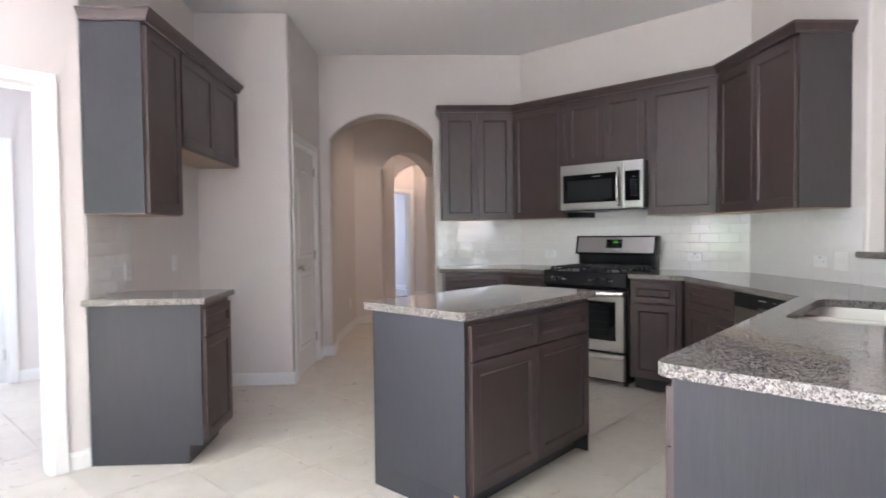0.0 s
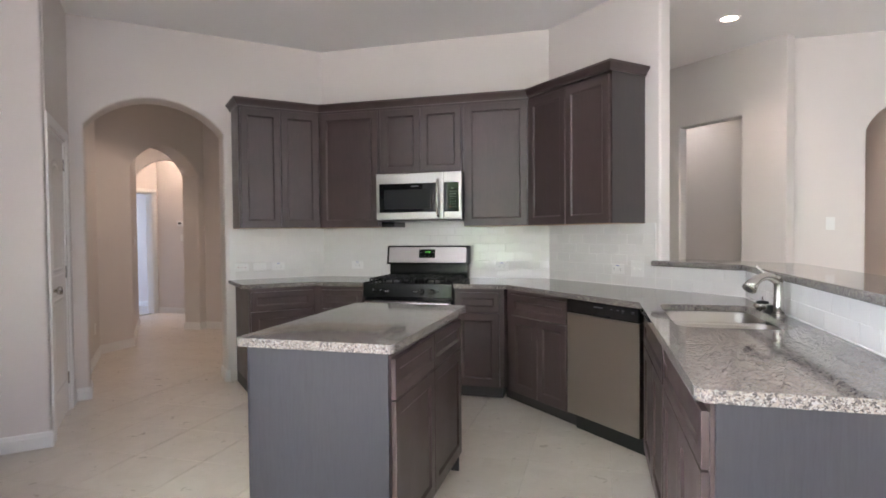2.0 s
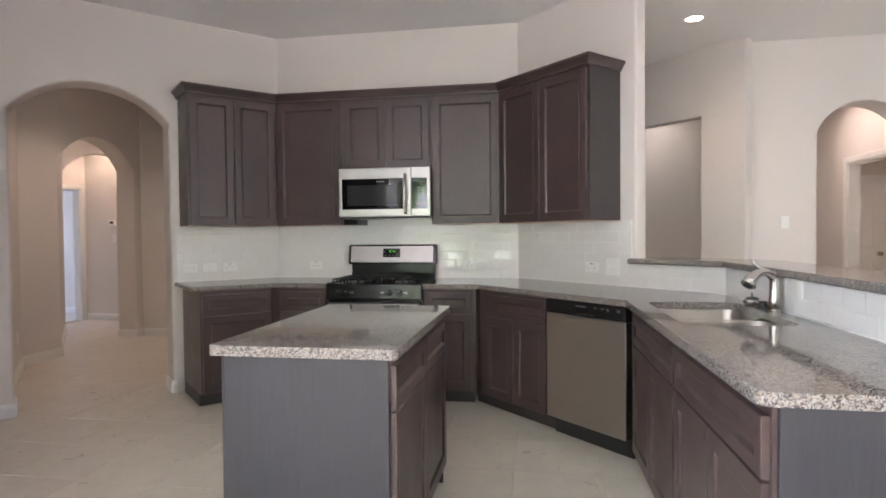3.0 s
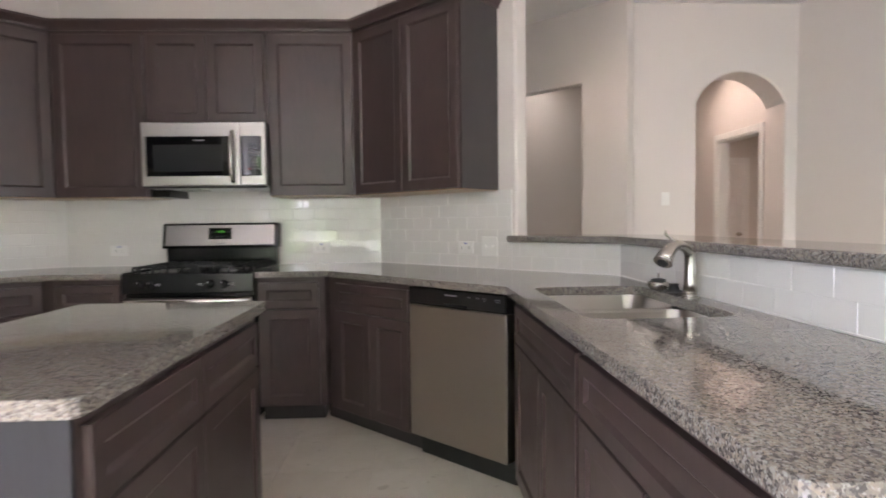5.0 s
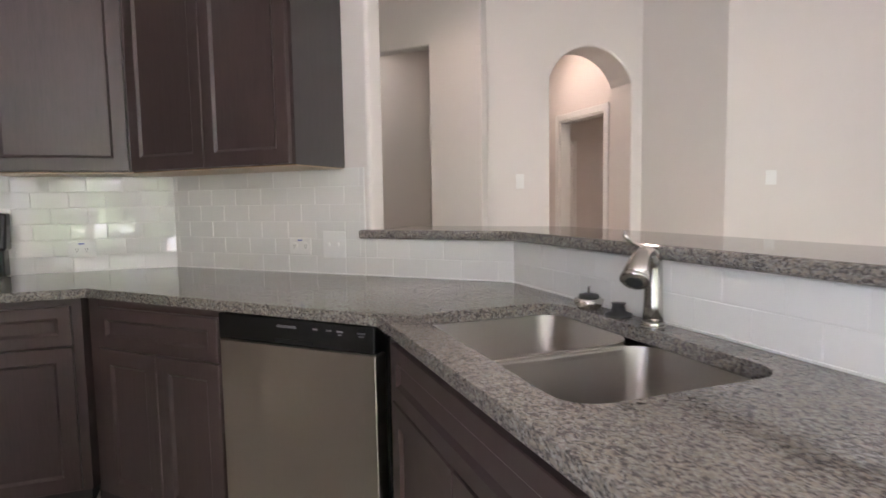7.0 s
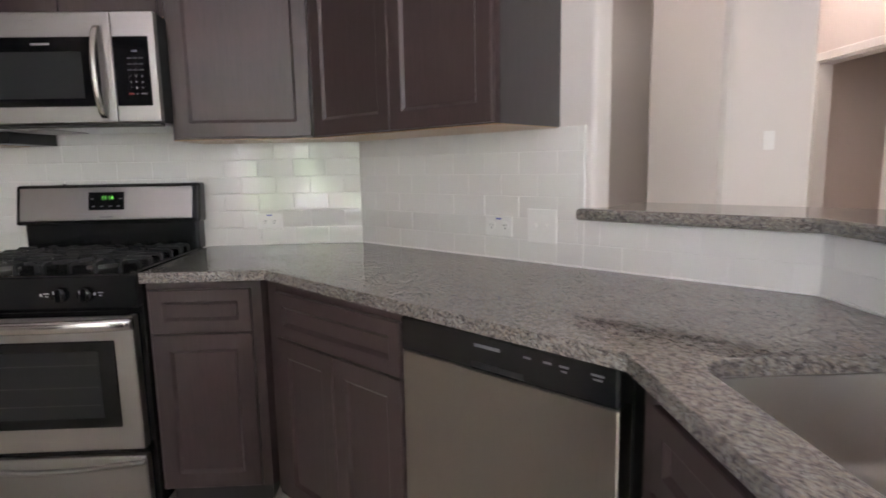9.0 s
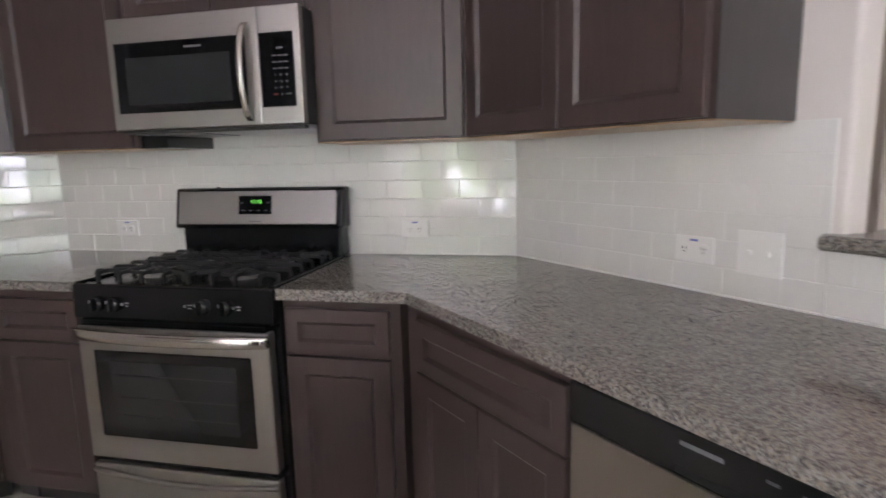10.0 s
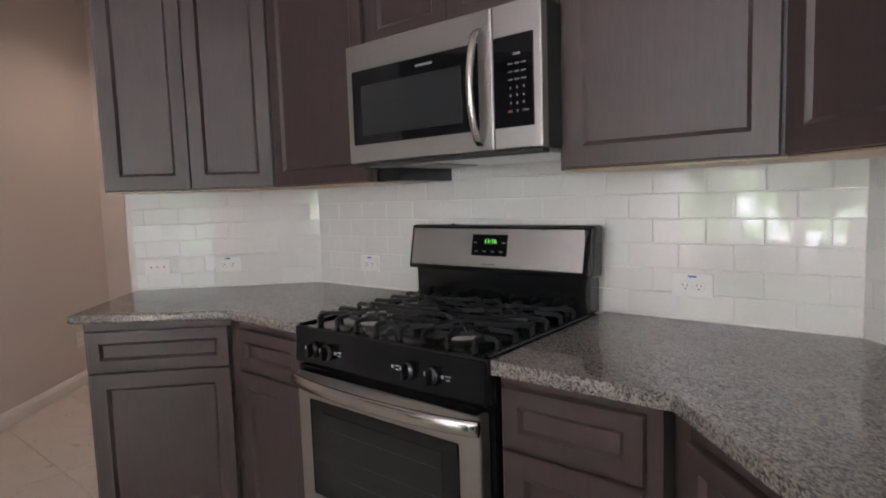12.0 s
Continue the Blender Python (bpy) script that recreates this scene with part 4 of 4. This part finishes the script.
side = part("control_side", boxes((SEAM + 0.001, MX1, MY, MY + 0.034, MZ0, MZ1), bevel=0.005, seg=3), STEEL, t)
keys = part("keypad", boxes((SEAM + 0.004, 0.360, MY - 0.003, MY + 0.002, 1.496, 1.742), bevel=0.003), GLASSB, side, "black glass keypad with white digits")
for i, ch in enumerate("123456789"):
    lettering(ch, 0.010, pose(0.288 + 0.021 * (i % 3), MY - 0.0036, 1.601 - 0.021 * (i // 3)), INK, keys, "digit")
lettering("0", 0.010, pose(0.309, MY - 0.0036, 1.538), INK, keys, "digit")
lettering("START", 0.007, pose(0.335, MY - 0.0036, 1.538), INK, keys, "key_print")
bar(keys, 0.286, 1.538, 0.014, 0.006, MY - 0.0031, REDINK, "key_print")
for r_ in range(3):
    for c_ in range(3):
        bar(keys, 0.288 + 0.021 * c_, 1.665 - 0.021 * r_, 0.015, 0.004, MY - 0.0031, DIMINK, "key_print")
bar(keys, 0.309, 1.69, 0.022, 0.006, MY - 0.0031, DIMINK, "key_print")
# bowed handle
n = 26
bm = bmesh.new()
rings = []
for i in range(n + 1):
    a = i / n
    z = 1.452 + (1.778 - 1.452) * a
    out = MY - 0.004 - 0.048 * math.sin(math.pi * a) ** 0.6
    rings.append([bm.verts.new((0.184 + px, out + py, z)) for px, py in [(0.012 * math.cos(2 * math.pi * q / 12), 0.0085 * math.sin(2 * math.pi * q / 12)) for q in range(12)]])
for a_, c_ in zip(rings, rings[1:]):
    for q in range(12):
        bm.faces.new((a_[q], a_[(q + 1) % 12], c_[(q + 1) % 12], c_[q]))
bm.faces.new(rings[0]), bm.faces.new(rings[-1][::-1])
part("handle", bm, NICKEL, door, "bowed satin steel handle", True)
part("bottom_panel", boxes((MX0 + 0.012, MX1 - 0.012, MY + 0.04, -0.02, MZ0 - 0.012, MZ0 + 0.003), bevel=0.003), steel("pale_sheet_steel", (0.62, 0.63, 0.64), 0.35), t, "pale metal underside with vent and lamp cover")
part("grease_filter", boxes((MX0 + 0.06, MX0 + 0.30, -0.34, -0.10, MZ0 - 0.016, MZ0 - 0.011)), steel("filter_mesh", (0.35, 0.35, 0.36), 0.5, (300, 300, 300)), t)
part("front_lip", boxes((MX0 + 0.02, MX1 - 0.004, MY + 0.004, MY + 0.045, MZ0 - 0.014, MZ0 - 0.001), bevel=0.004), DARKP, t)
single("mounting_bracket", boxes((RX0 + 0.018, RX0 + 0.135, -0.31, -0.012, UP0 + 0.002, UP0 + 0.050), bevel=0.002), BLACK, "black vent duct block under the microwave", "bracket")

# dishwasher
t = thing("dishwasher", RIGHT, "built-in stainless dishwasher with black control strip", "dishwasher")
DX0, DX1, DY = 0.990, 1.594, -0.690
part("tub", boxes((DX0 + 0.01, DX1 - 0.01, -0.60, -0.03, 0.02, 0.86)), DARKP, t)
part("door", boxes((DX0, DX1, DY, DY + 0.06, 0.118, 0.782), bevel=0.004), STEELV, t, "brushed stainless door panel")
strip = part("control_strip", boxes((DX0, DX1, DY - 0.004, DY + 0.06, 0.785, 0.872), bevel=0.006), BLACK, t, "black control strip with pale print")
part("pocket_handle", boxes((DX0 + 0.24, DX0 + 0.385, DY - 0.0055, DY - 0.003, 0.792, 0.806), bevel=0.001), MATT, strip)
bar(strip, DX0 + 0.285, 0.846, 0.075, 0.008, DY - 0.0045, DIMINK)
for x, w in ((0.395, 0.018), (0.445, 0.02), (0.485, 0.022), (0.56, 0.028)):
    bar(strip, DX0 + x, 0.846, w, 0.005, DY - 0.0045, DIMINK)
bar(strip, DX0 + 0.56, 0.837, 0.02, 0.004, DY - 0.0045, DIMINK)
bar(strip, DX0 + 0.485, 0.836, 0.012, 0.004, DY - 0.0045, DIMINK)
part("kick_plate", boxes((DX0 + 0.004, DX1 - 0.004, DY + 0.075, DY + 0.10, 0.0, 0.116)), MATT, t, "black kick plate")

# ---- sink and tap ----


def bowl(x0, x1, y0, y1, top, deep):
    bm = bmesh.new()
    rings = []
    for inset, z, r in ((0.0, top, 0.075), (0.004, top - 0.03, 0.075), (0.014, top - deep + 0.045, 0.08), (0.024, top - deep + 0.014, 0.08), (0.055, top - deep, 0.07)):
        rings.append([bm.verts.new((x, y, z)) for x, y in rounded(x0 + inset, x1 - inset, y0 + inset, y1 - inset, r, 7)])
    for a, c in zip(rings, rings[1:]):
        for i in range(len(a)):
            k = (i + 1) % len(a)
            bm.faces.new((a[i], a[k], c[k], c[i]))
    bm.faces.new(rings[-1])
    bmesh.ops.recalc_face_normals(bm, faces=bm.faces[:])
    bmesh.ops.reverse_faces(bm, faces=bm.faces[:])
    return bm


t = thing("sink", pose(0, 0, 0), "undermount double-bowl stainless steel sink", "sink")
SX0, SX1, SY0, SY1 = SINK
MIDY = -2.085
ST = COUNTER - SLAB - 0.002
for y0, y1 in ((SY0 - 0.006, MIDY - 0.012), (MIDY + 0.012, SY1 + 0.006)):
    bm = bowl(SX0 - 0.006, SX1 + 0.006, y0, y1, ST, 0.20)
    w = part("bowl", bm, SINKS, t, "deep satin steel bowl", True)
    part("drain", lathe([(0, ST - 0.196), (0.03, ST - 0.196), (0.05, ST - 0.193), (0.055, ST - 0.199)], 20, m=pose((SX0 + SX1) / 2 + 0.06, (y0 + y1) / 2, 0)), NICKEL, w, smooth=True)
part("divider", boxes((SX0 + 0.035, SX1 - 0.035, MIDY - 0.0145, MIDY + 0.0145, ST - 0.05, ST - 0.003), bevel=0.006, seg=3), SINKS, t)
bm = bmesh.new()
rim_in, rim_out = rounded(SX0 - 0.004, SX1 + 0.004, SY0 - 0.004, SY1 + 0.004, 0.075, 7), rounded(SX0 - 0.03, SX1 + 0.03, SY0 - 0.03, SY1 + 0.03, 0.09, 7)
a_ = [bm.verts.new((x, y, ST)) for x, y in rim_in]
c_ = [bm.verts.new((x, y, ST)) for x, y in rim_out]
for i in range(len(a_)):
    k = (i + 1) % len(a_)
    bm.faces.new((a_[i], a_[k], c_[k], c_[i]))
part("flange", bm, SINKS, t)

FX, FY = 2.287, -2.09
t = thing("kitchen_tap", pose(FX, FY, COUNTER, 0, 0, 38), "brushed nickel single-lever pull-out kitchen tap", "tap")
part("deck_plate", lathe([(0, 0), (0.031, 0), (0.030, 0.004), (0, 0.004)], 24), NICKEL, t, smooth=True)
part("base_ring", lathe([(0, 0.004), (0.0275, 0.004), (0.0275, 0.012), (0.025, 0.014), (0, 0.014)], 24), NICKEL, t, smooth=True)
part("body", tube([(0, 0, 0.014), (0, 0, 0.05), (0, 0, 0.10), (-0.001, 0, 0.14), (-0.004, 0, 0.162), (-0.012, 0, 0.178), (-0.020, 0, 0.184)],
                  [0.0245, 0.0225, 0.021, 0.0205, 0.020, 0.017, 0.011], 20), NICKEL, t, "tapered brushed nickel column", True)
part("spout", tube([(-0.004, 0, 0.150), (-0.030, 0, 0.172), (-0.065, 0, 0.186), (-0.105, 0, 0.188), (-0.142, 0, 0.178), (-0.170, 0, 0.160), (-0.190, 0, 0.139)],
                   [0.016, 0.0165, 0.0165, 0.018, 0.021, 0.026, 0.031], 20), NICKEL, t, "flared pull-out spray head", True)
part("spray_ring", lathe([(0.0, -0.004), (0.028, -0.004), (0.032, 0.0), (0.031, 0.006), (0, 0.006)], 24, m=pose(-0.192, 0, 0.1365, 0, 42)), NICKEL, t, smooth=True)
part("aerator", lathe([(0, -0.006), (0.018, -0.006), (0.019, -0.003), (0, -0.003)], 20, m=pose(-0.192, 0, 0.1365, 0, 42)), DARKP, t, "dark perforated spray face")
part("lever", tube([(-0.006, 0.002, 0.176), (-0.022, 0.012, 0.190), (-0.044, 0.026, 0.200), (-0.066, 0.040, 0.211), (-0.080, 0.049, 0.226), (-0.082, 0.050, 0.240)],
                   [0.012, 0.010, 0.0075, 0.0075, 0.009, 0.004], 12, flat=0.7), NICKEL, t, "curved lever handle", True)
t = thing("sink_strainer", pose(2.285, -1.825, COUNTER), "chrome basket strainer resting on the worktop", "strainer")
part("basket", lathe([(0, 0), (0.030, 0), (0.040, 0.012), (0.043, 0.026), (0.036, 0.030), (0, 0.030)], 22), NICKEL, t, smooth=True)
part("stopper", lathe([(0, 0.030), (0.030, 0.030), (0.028, 0.040), (0.012, 0.044), (0, 0.044)], 22), DARKP, t, "black rubber stopper", True)
part("post", lathe([(0, 0.044), (0.004, 0.044), (0.004, 0.064), (0, 0.064)], 10), NICKEL, t)
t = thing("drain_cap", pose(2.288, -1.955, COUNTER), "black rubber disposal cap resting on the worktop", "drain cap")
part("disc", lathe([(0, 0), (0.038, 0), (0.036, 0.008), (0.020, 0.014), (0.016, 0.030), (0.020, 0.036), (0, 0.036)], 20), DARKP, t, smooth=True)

# ---- plates, lamps and small fittings ----


def plate(name, m, w, h, label, category, marks):
    """A wall plate at y = 0 with raised marks (kind, x, z)."""
    t = thing(name, m, label, category)
    part("plate", boxes((-w / 2, w / 2, -0.006, 0, -h / 2, h / 2), bevel=0.002), PLASTIC, t)
    for kind, x, z in marks:
        if kind == "socket":
            part("socket", lathe([(0, 0.0015), (0.016, 0.0015), (0.017, 0), (0, 0)], 16, m=pose(x, -0.006, z, 90)), PLASTIC, t)
            for dx, dz in ((-0.006, 0.003), (0.006, 0.003)):
                part("slot", boxes((x + dx - 0.001, x + dx + 0.001, -0.0082, -0.0074, z + dz - 0.004, z + dz + 0.004)), DARKP, t)
            part("slot", boxes((x - 0.002, x + 0.002, -0.0082, -0.0074, z - 0.010, z - 0.006)), DARKP, t)
        elif kind == "toggle":
            part("toggle", boxes((x - 0.005, x + 0.005, -0.016, -0.005, z - 0.004, z + 0.008), bevel=0.002), PLASTIC, t)
        elif kind == "rocker":
            part("rocker", boxes((x - 0.016, x + 0.016, -0.009, -0.005, z - 0.032, z + 0.032), bevel=0.002), PLASTIC, t)
        elif kind == "print":
            part("print", boxes((x - 0.012, x + 0.012, -0.0066, -0.006, z - 0.003, z + 0.003)), BLUEINK, t)
        elif kind == "hole":
            part("hole", boxes((x - 0.003, x + 0.003, -0.0068, -0.006, z - 0.003, z + 0.003)), REDINK, t)
    return t


TF = -0.0105
duplex = [("socket", -0.02, -0.002), ("socket", 0.02, -0.002), ("print", 0.0, 0.027)]
plate("power_outlet", RANGE @ pose(0.645, TF, 1.022), 0.118, 0.072, "white sideways duplex power outlet on the tile", "outlet", duplex)
plate("power_outlet", RANGE @ pose(-0.745, TF, 1.022), 0.118, 0.072, "white sideways duplex power outlet on the tile", "outlet", duplex)
plate("power_outlet", ARCH @ pose(-0.447, TF, 1.022), 0.118, 0.072, "white sideways duplex power outlet on the tile", "outlet", duplex)
plate("light_switch", ARCH @ pose(-0.615, TF, 1.024), 0.118, 0.072, "white sideways toggle switch on the tile", "switch", [("toggle", 0, 0)])
plate("cable_plate", ARCH @ pose(-0.772, TF, 1.022), 0.118, 0.072, "white cable plate with three small jacks on the tile", "wall plate", [("hole", -0.03, 0), ("hole", 0, 0), ("hole", 0.03, 0)])
plate("power_outlet", RIGHT @ pose(0.795, TF, 1.036), 0.118, 0.074, "white sideways power outlet with test buttons", "outlet", [("socket", -0.03, 0), ("socket", 0.03, 0), ("print", 0, 0.026)])
plate("light_switch", RIGHT @ pose(0.980, TF, 1.045), 0.116, 0.116, "white double toggle switch plate on the tile", "switch", [("toggle", -0.024, 0), ("toggle", 0.024, 0)])
plate("power_outlet", FRIDGE @ pose(-1.52, TF, 1.037), 0.072, 0.116, "white duplex power outlet beside the fridge niche", "outlet", [("socket", 0, 0.02), ("socket", 0, -0.02)])
plate("power_outlet", FRIDGE @ pose(-0.82, -0.001, 1.05), 0.072, 0.116, "white duplex power outlet in the fridge niche", "outlet", [("socket", 0, 0.02), ("socket", 0, -0.02)])
plate("light_switch", pose(3.51, 0.899, 1.375), 0.072, 0.116, "white rocker switch on the great room wall", "switch", [("rocker", 0, 0)])
plate("light_switch", pose(5.42, 0.224, 1.375), 0.116, 0.116, "white double rocker switch on the great room wall", "switch", [("rocker", -0.024, 0), ("rocker", 0.024, 0)])
plate("light_switch", pose(-4.164, 0.812, 1.25, 0, 0, 131.2) @ pose(0.75, -0.001, 0), 0.072, 0.116, "white switch between the hall arches", "switch", [("toggle", 0, 0)])
plate("power_outlet", PANTRY @ pose(2.35, -0.001, 0.35), 0.072, 0.116, "white duplex power outlet low on the hall wall", "outlet", [("socket", 0, 0.02), ("socket", 0, -0.02)])
t = thing("thermostat", pose(-5.33, 3.079, 1.52), "small white wall thermostat in the hall", "thermostat")
part("case", boxes((-0.06, 0.06, -0.025, 0, -0.045, 0.045), bevel=0.006), PLASTIC, t)
part("screen", boxes((-0.03, 0.03, -0.0265, -0.025, -0.012, 0.025)), DARKP, t)
plate("light_switch", pose(-5.30, 3.079, 1.28), 0.072, 0.116, "white switch under the hall thermostat", "switch", [("toggle", 0, 0)])


def downlight(x, y, power, color, group="recessed ceiling lamps"):
    t = thing("recessed_lamp", pose(x, y, HIGH), "lit round recessed ceiling lamp with white trim, some of the set unseen fill", "ceiling lamp", group=group)
    part("trim_ring", lathe([(0.062, -0.002), (0.066, -0.008), (0.088, -0.006), (0.092, -0.001)], 28), TRIM, t, smooth=True)
    part("lens", lathe([(0, -0.003), (0.0625, -0.003), (0.0625, -0.001), (0, -0.001)], 28), BULB, t, "glowing warm lens")
    d = bpy.data.lights.new("recessed_lamp_light", 'SPOT')
    d.energy, d.color, d.spot_size, d.spot_blend, d.shadow_soft_size = power, color, radians(130), 0.6, 0.06
    o = new("recessed_lamp_light", d)
    o.matrix_world = look((x, y, HIGH - 0.03), (x, y + 0.001, 0))


WARM, MILD, COOL = (1.0, 0.84, 0.62), (1.0, 0.89, 0.73), (0.93, 1.0, 0.90)
# unseen fill lamps are added at (-2.75, 0.35), (5.6, 2.9) and (2.3, 2.35)
for x, y, p, tone in ((2.52, 0.175, 2.5, MILD), (4.05, 1.72, 6.0, MILD), (-5.15, 2.72, 4.5, WARM), (-4.62, 1.62, 2.2, WARM), (-2.75, 0.35, 4.2, WARM),
                      (5.6, 2.9, 8, MILD), (2.3, 2.35, 2.2, COOL)):
    downlight(x, y, p, tone)
t = thing("smoke_detector", pose(4.42, 0.74, HIGH), "white round smoke detector on the ceiling", "smoke detector")
part("case", lathe([(0, -0.035), (0.045, -0.035), (0.06, -0.022), (0.066, 0), (0, 0)], 24), PLASTIC, t, smooth=True)

# ---- garden seen through the windows ----
LEAF = plain("tree_leaves", (0.07, 0.13, 0.04), 0.6, 0, 0.8)
BARK = plain("tree_bark", (0.10, 0.075, 0.055), 0.9, 0, 0.6)


def tree(x, y, high, spread, seed):
    rng = random.Random(seed)
    t = thing("garden_tree", pose(x, y, -0.3), "leafy green garden tree beyond the windows", "tree", group="garden trees")
    tb = tube([(0, 0, 0), (0.05, 0.02, high * 0.25), (-0.04, 0.05, high * 0.5), (0.03, 0, high * 0.8)], [0.16, 0.12, 0.09, 0.04], 10)
    for i in range(7):
        a, z = rng.uniform(0, 6.28), high * rng.uniform(0.3, 0.6)
        tube([(0, 0, z), (math.cos(a) * spread * 0.35, math.sin(a) * spread * 0.35, z + high * 0.12), (math.cos(a) * spread * 0.7, math.sin(a) * spread * 0.7, z + high * 0.2)], [0.05, 0.035, 0.015], 6, bm=tb)
    part("trunk", tb, BARK, t)
    vs, fs = [], []
    for _ in range(60):
        a, rr, z = rng.uniform(0, 6.28), spread * math.sqrt(rng.random()), high * rng.uniform(0.22, 1.0)
        c = Vector((math.cos(a) * rr, math.sin(a) * rr, z))
        for _ in range(45):
            p = c + Vector((rng.gauss(0, 0.22), rng.gauss(0, 0.22), rng.gauss(0, 0.18)))
            u = Vector((rng.gauss(0, 1), rng.gauss(0, 1), rng.gauss(0, 1))).normalized() * 0.07
            w = u.cross(Vector((rng.gauss(0, 1), rng.gauss(0, 1), rng.gauss(0, 1)))).normalized() * 0.04
            k = len(vs)
            vs += [p - u, p + w, p + u, p - w]
            fs.append((k, k + 1, k + 2, k + 3))
    me = bpy.data.meshes.new("crown")
    me.from_pydata([tuple(v) for v in vs], [], fs)
    me.materials.append(LEAF)
    o = new("crown", me)
    o.parent = t


for i, (x, y, h, s) in enumerate(((-3.4, -12.5, 4.2, 1.4), (-0.4, -15.5, 4.6, 1.6), (3.0, -12.0, 3.8, 1.4), (6.5, -14.0, 5.0, 1.9))):
    tree(x, y, h, s, i)


def garden_backdrop():
    """Glowing sheet added as hazy sky and far foliage, well outside the windows."""
    m = bpy.data.materials.new("garden_distance")
    m.use_nodes = True
    nt = m.node_tree
    nt.nodes.clear()
    out, em = nt.nodes.new("ShaderNodeOutputMaterial"), nt.nodes.new("ShaderNodeEmission")
    co, no = nt.nodes.new("ShaderNodeTexCoord"), nt.nodes.new("ShaderNodeTexNoise")
    no.inputs["Scale"].default_value, no.inputs["Detail"].default_value = 0.6, 6
    rp = nt.nodes.new("ShaderNodeValToRGB")
    e = rp.color_ramp.elements
    e[0].position, e[0].color = 0.42, (0.035, 0.07, 0.03, 1)
    e[1].position, e[1].color = 0.61, (0.82, 0.91, 1.0, 1)
    k = e.new(0.52)
    k.color = (0.26, 0.42, 0.22, 1)
    # glow set to light the rooms and show windows in the tiles
    em.inputs["Strength"].default_value = 2.0
    nt.links.new(co.outputs["Object"], no.inputs["Vector"])
    nt.links.new(no.outputs["Fac"], rp.inputs["Fac"])
    nt.links.new(rp.outputs["Color"], em.inputs["Color"])
    nt.links.new(em.outputs[0], out.inputs[0])
    single("backdrop", boxes((-16, 20, -20.1, -20.0, -0.3, 11.0)), m, "glowing sheet coloured as sky and distant foliage beyond the garden", "backdrop", kind="structure")


garden_backdrop()

# ---- tiles ----
TILES = {}


def tile_mesh(w, h, d, bev, material):
    key = (round(w, 4), round(h, 4), bev, material.name)
    if key not in TILES:
        bm = bmesh.new()
        lo = [bm.verts.new(p) for p in ((0, 0, 0), (w, 0, 0), (w, 0, h), (0, 0, h))]
        mid = [bm.verts.new(p) for p in ((0, -d + bev, 0), (w, -d + bev, 0), (w, -d + bev, h), (0, -d + bev, h))]
        hi = [bm.verts.new(p) for p in ((bev, -d, bev), (w - bev, -d, bev), (w - bev, -d, h - bev), (bev, -d, h - bev))]
        for a, c in ((lo, mid), (mid, hi)):
            for i in range(4):
                k = (i + 1) % 4
                bm.faces.new((a[i], a[k], c[k], c[i]))
        bm.faces.new(hi)
        TILES[key] = mesh_of(bm, "tile", material)
    return TILES[key]


rng = random.Random(5)


def backsplash(name, m, x0, x1, rows, z0=COUNTER + 0.003, shift=0.0, bevel=0.0017):
    """Running-bond subway tile on a grout bed."""
    px, pz = 0.1546, 0.0764
    t = thing(name, m, "white glazed subway tile backsplash in running bond", "backsplash", kind="structure")
    part("grout", boxes((x0, x1, -0.0062, -0.0005, z0 - 0.002, z0 + rows * pz)), GROUT, t)
    if z0 < COUNTER + 0.01:
        part("caulk", boxes((x0 + 0.006, x1 - 0.006, -0.0125, -0.0065, COUNTER + 0.0006, COUNTER + 0.0055)), TRIM, t, "thin white caulk line")
    for r in range(rows):
        x = x0 - (px * 0.5 if r % 2 else 0) - shift
        while x < x1 - 0.004:
            a, c = max(x, x0) + 0.0011, min(x + px, x1) - 0.0011
            if c - a > 0.008:
                o = new("tile", tile_mesh(c - a, pz - 0.0022, 0.0027, bevel, TILE))
                o.parent = t
                o.matrix_basis = pose(a, -0.005 - rng.uniform(0, 0.0005), z0 + r * pz + 0.0011, rng.gauss(0, 0.3), 0, rng.gauss(0, 0.25))
            x += px


backsplash("backsplash_range", RANGE, -1.0975, 1.0625, 6)
backsplash("backsplash_hood", RANGE, RX0 + 0.016, RX1 + 0.012, 1, COUNTER + 0.003 + 6 * 0.0764)
backsplash("backsplash_right", RIGHT, 0.0025, 1.135, 6, shift=0.05, bevel=0.0009)
backsplash("backsplash_bar", RIGHT, 1.136, 1.7955, 2, shift=0.02, bevel=0.0009)
backsplash("backsplash_peninsula", PENIN, 0.0025, 2.23, 2, shift=0.03, bevel=0.0009)
backsplash("backsplash_arch", ARCH, -0.875, -0.0025, 6, shift=0.1)
backsplash("backsplash_niche", FRIDGE, -1.94, -1.43, 6)

# floor tiles: those of the kitchen one by one, the rest joined
PITCH, FGX, FGY = 0.457, 1.09, -1.80
floor = bpy.data.objects["floor"]
far = bmesh.new()
fm = tile_mesh(PITCH - 0.003, PITCH - 0.003, 0.007, 0.0012, FTILE)
count = 0
for i in range(-16, 18):
    for k in range(-11, 13):
        x, y = FGX + i * PITCH, FGY + k * PITCH
        if -4.0 < x < 1.75 and -5.6 < y < -0.2 and count < 300 and not (x < -1.9 and y < -3.3):
            o = new("tile", fm)
            o.parent = floor
            o.matrix_basis = pose(x + 0.0015, y + 0.0015, -0.0075 + rng.uniform(-0.0003, 0.0003), -90)
            count += 1
        elif x > -5.86:
            box(far, x + 0.002, x + PITCH - 0.002, y + 0.002, y + PITCH - 0.002, -0.0078, -0.0006)
o = part("far_tiles", far, FTILE, floor, "beige porcelain tiles of the further rooms")
tagged(o, kind="stuff")
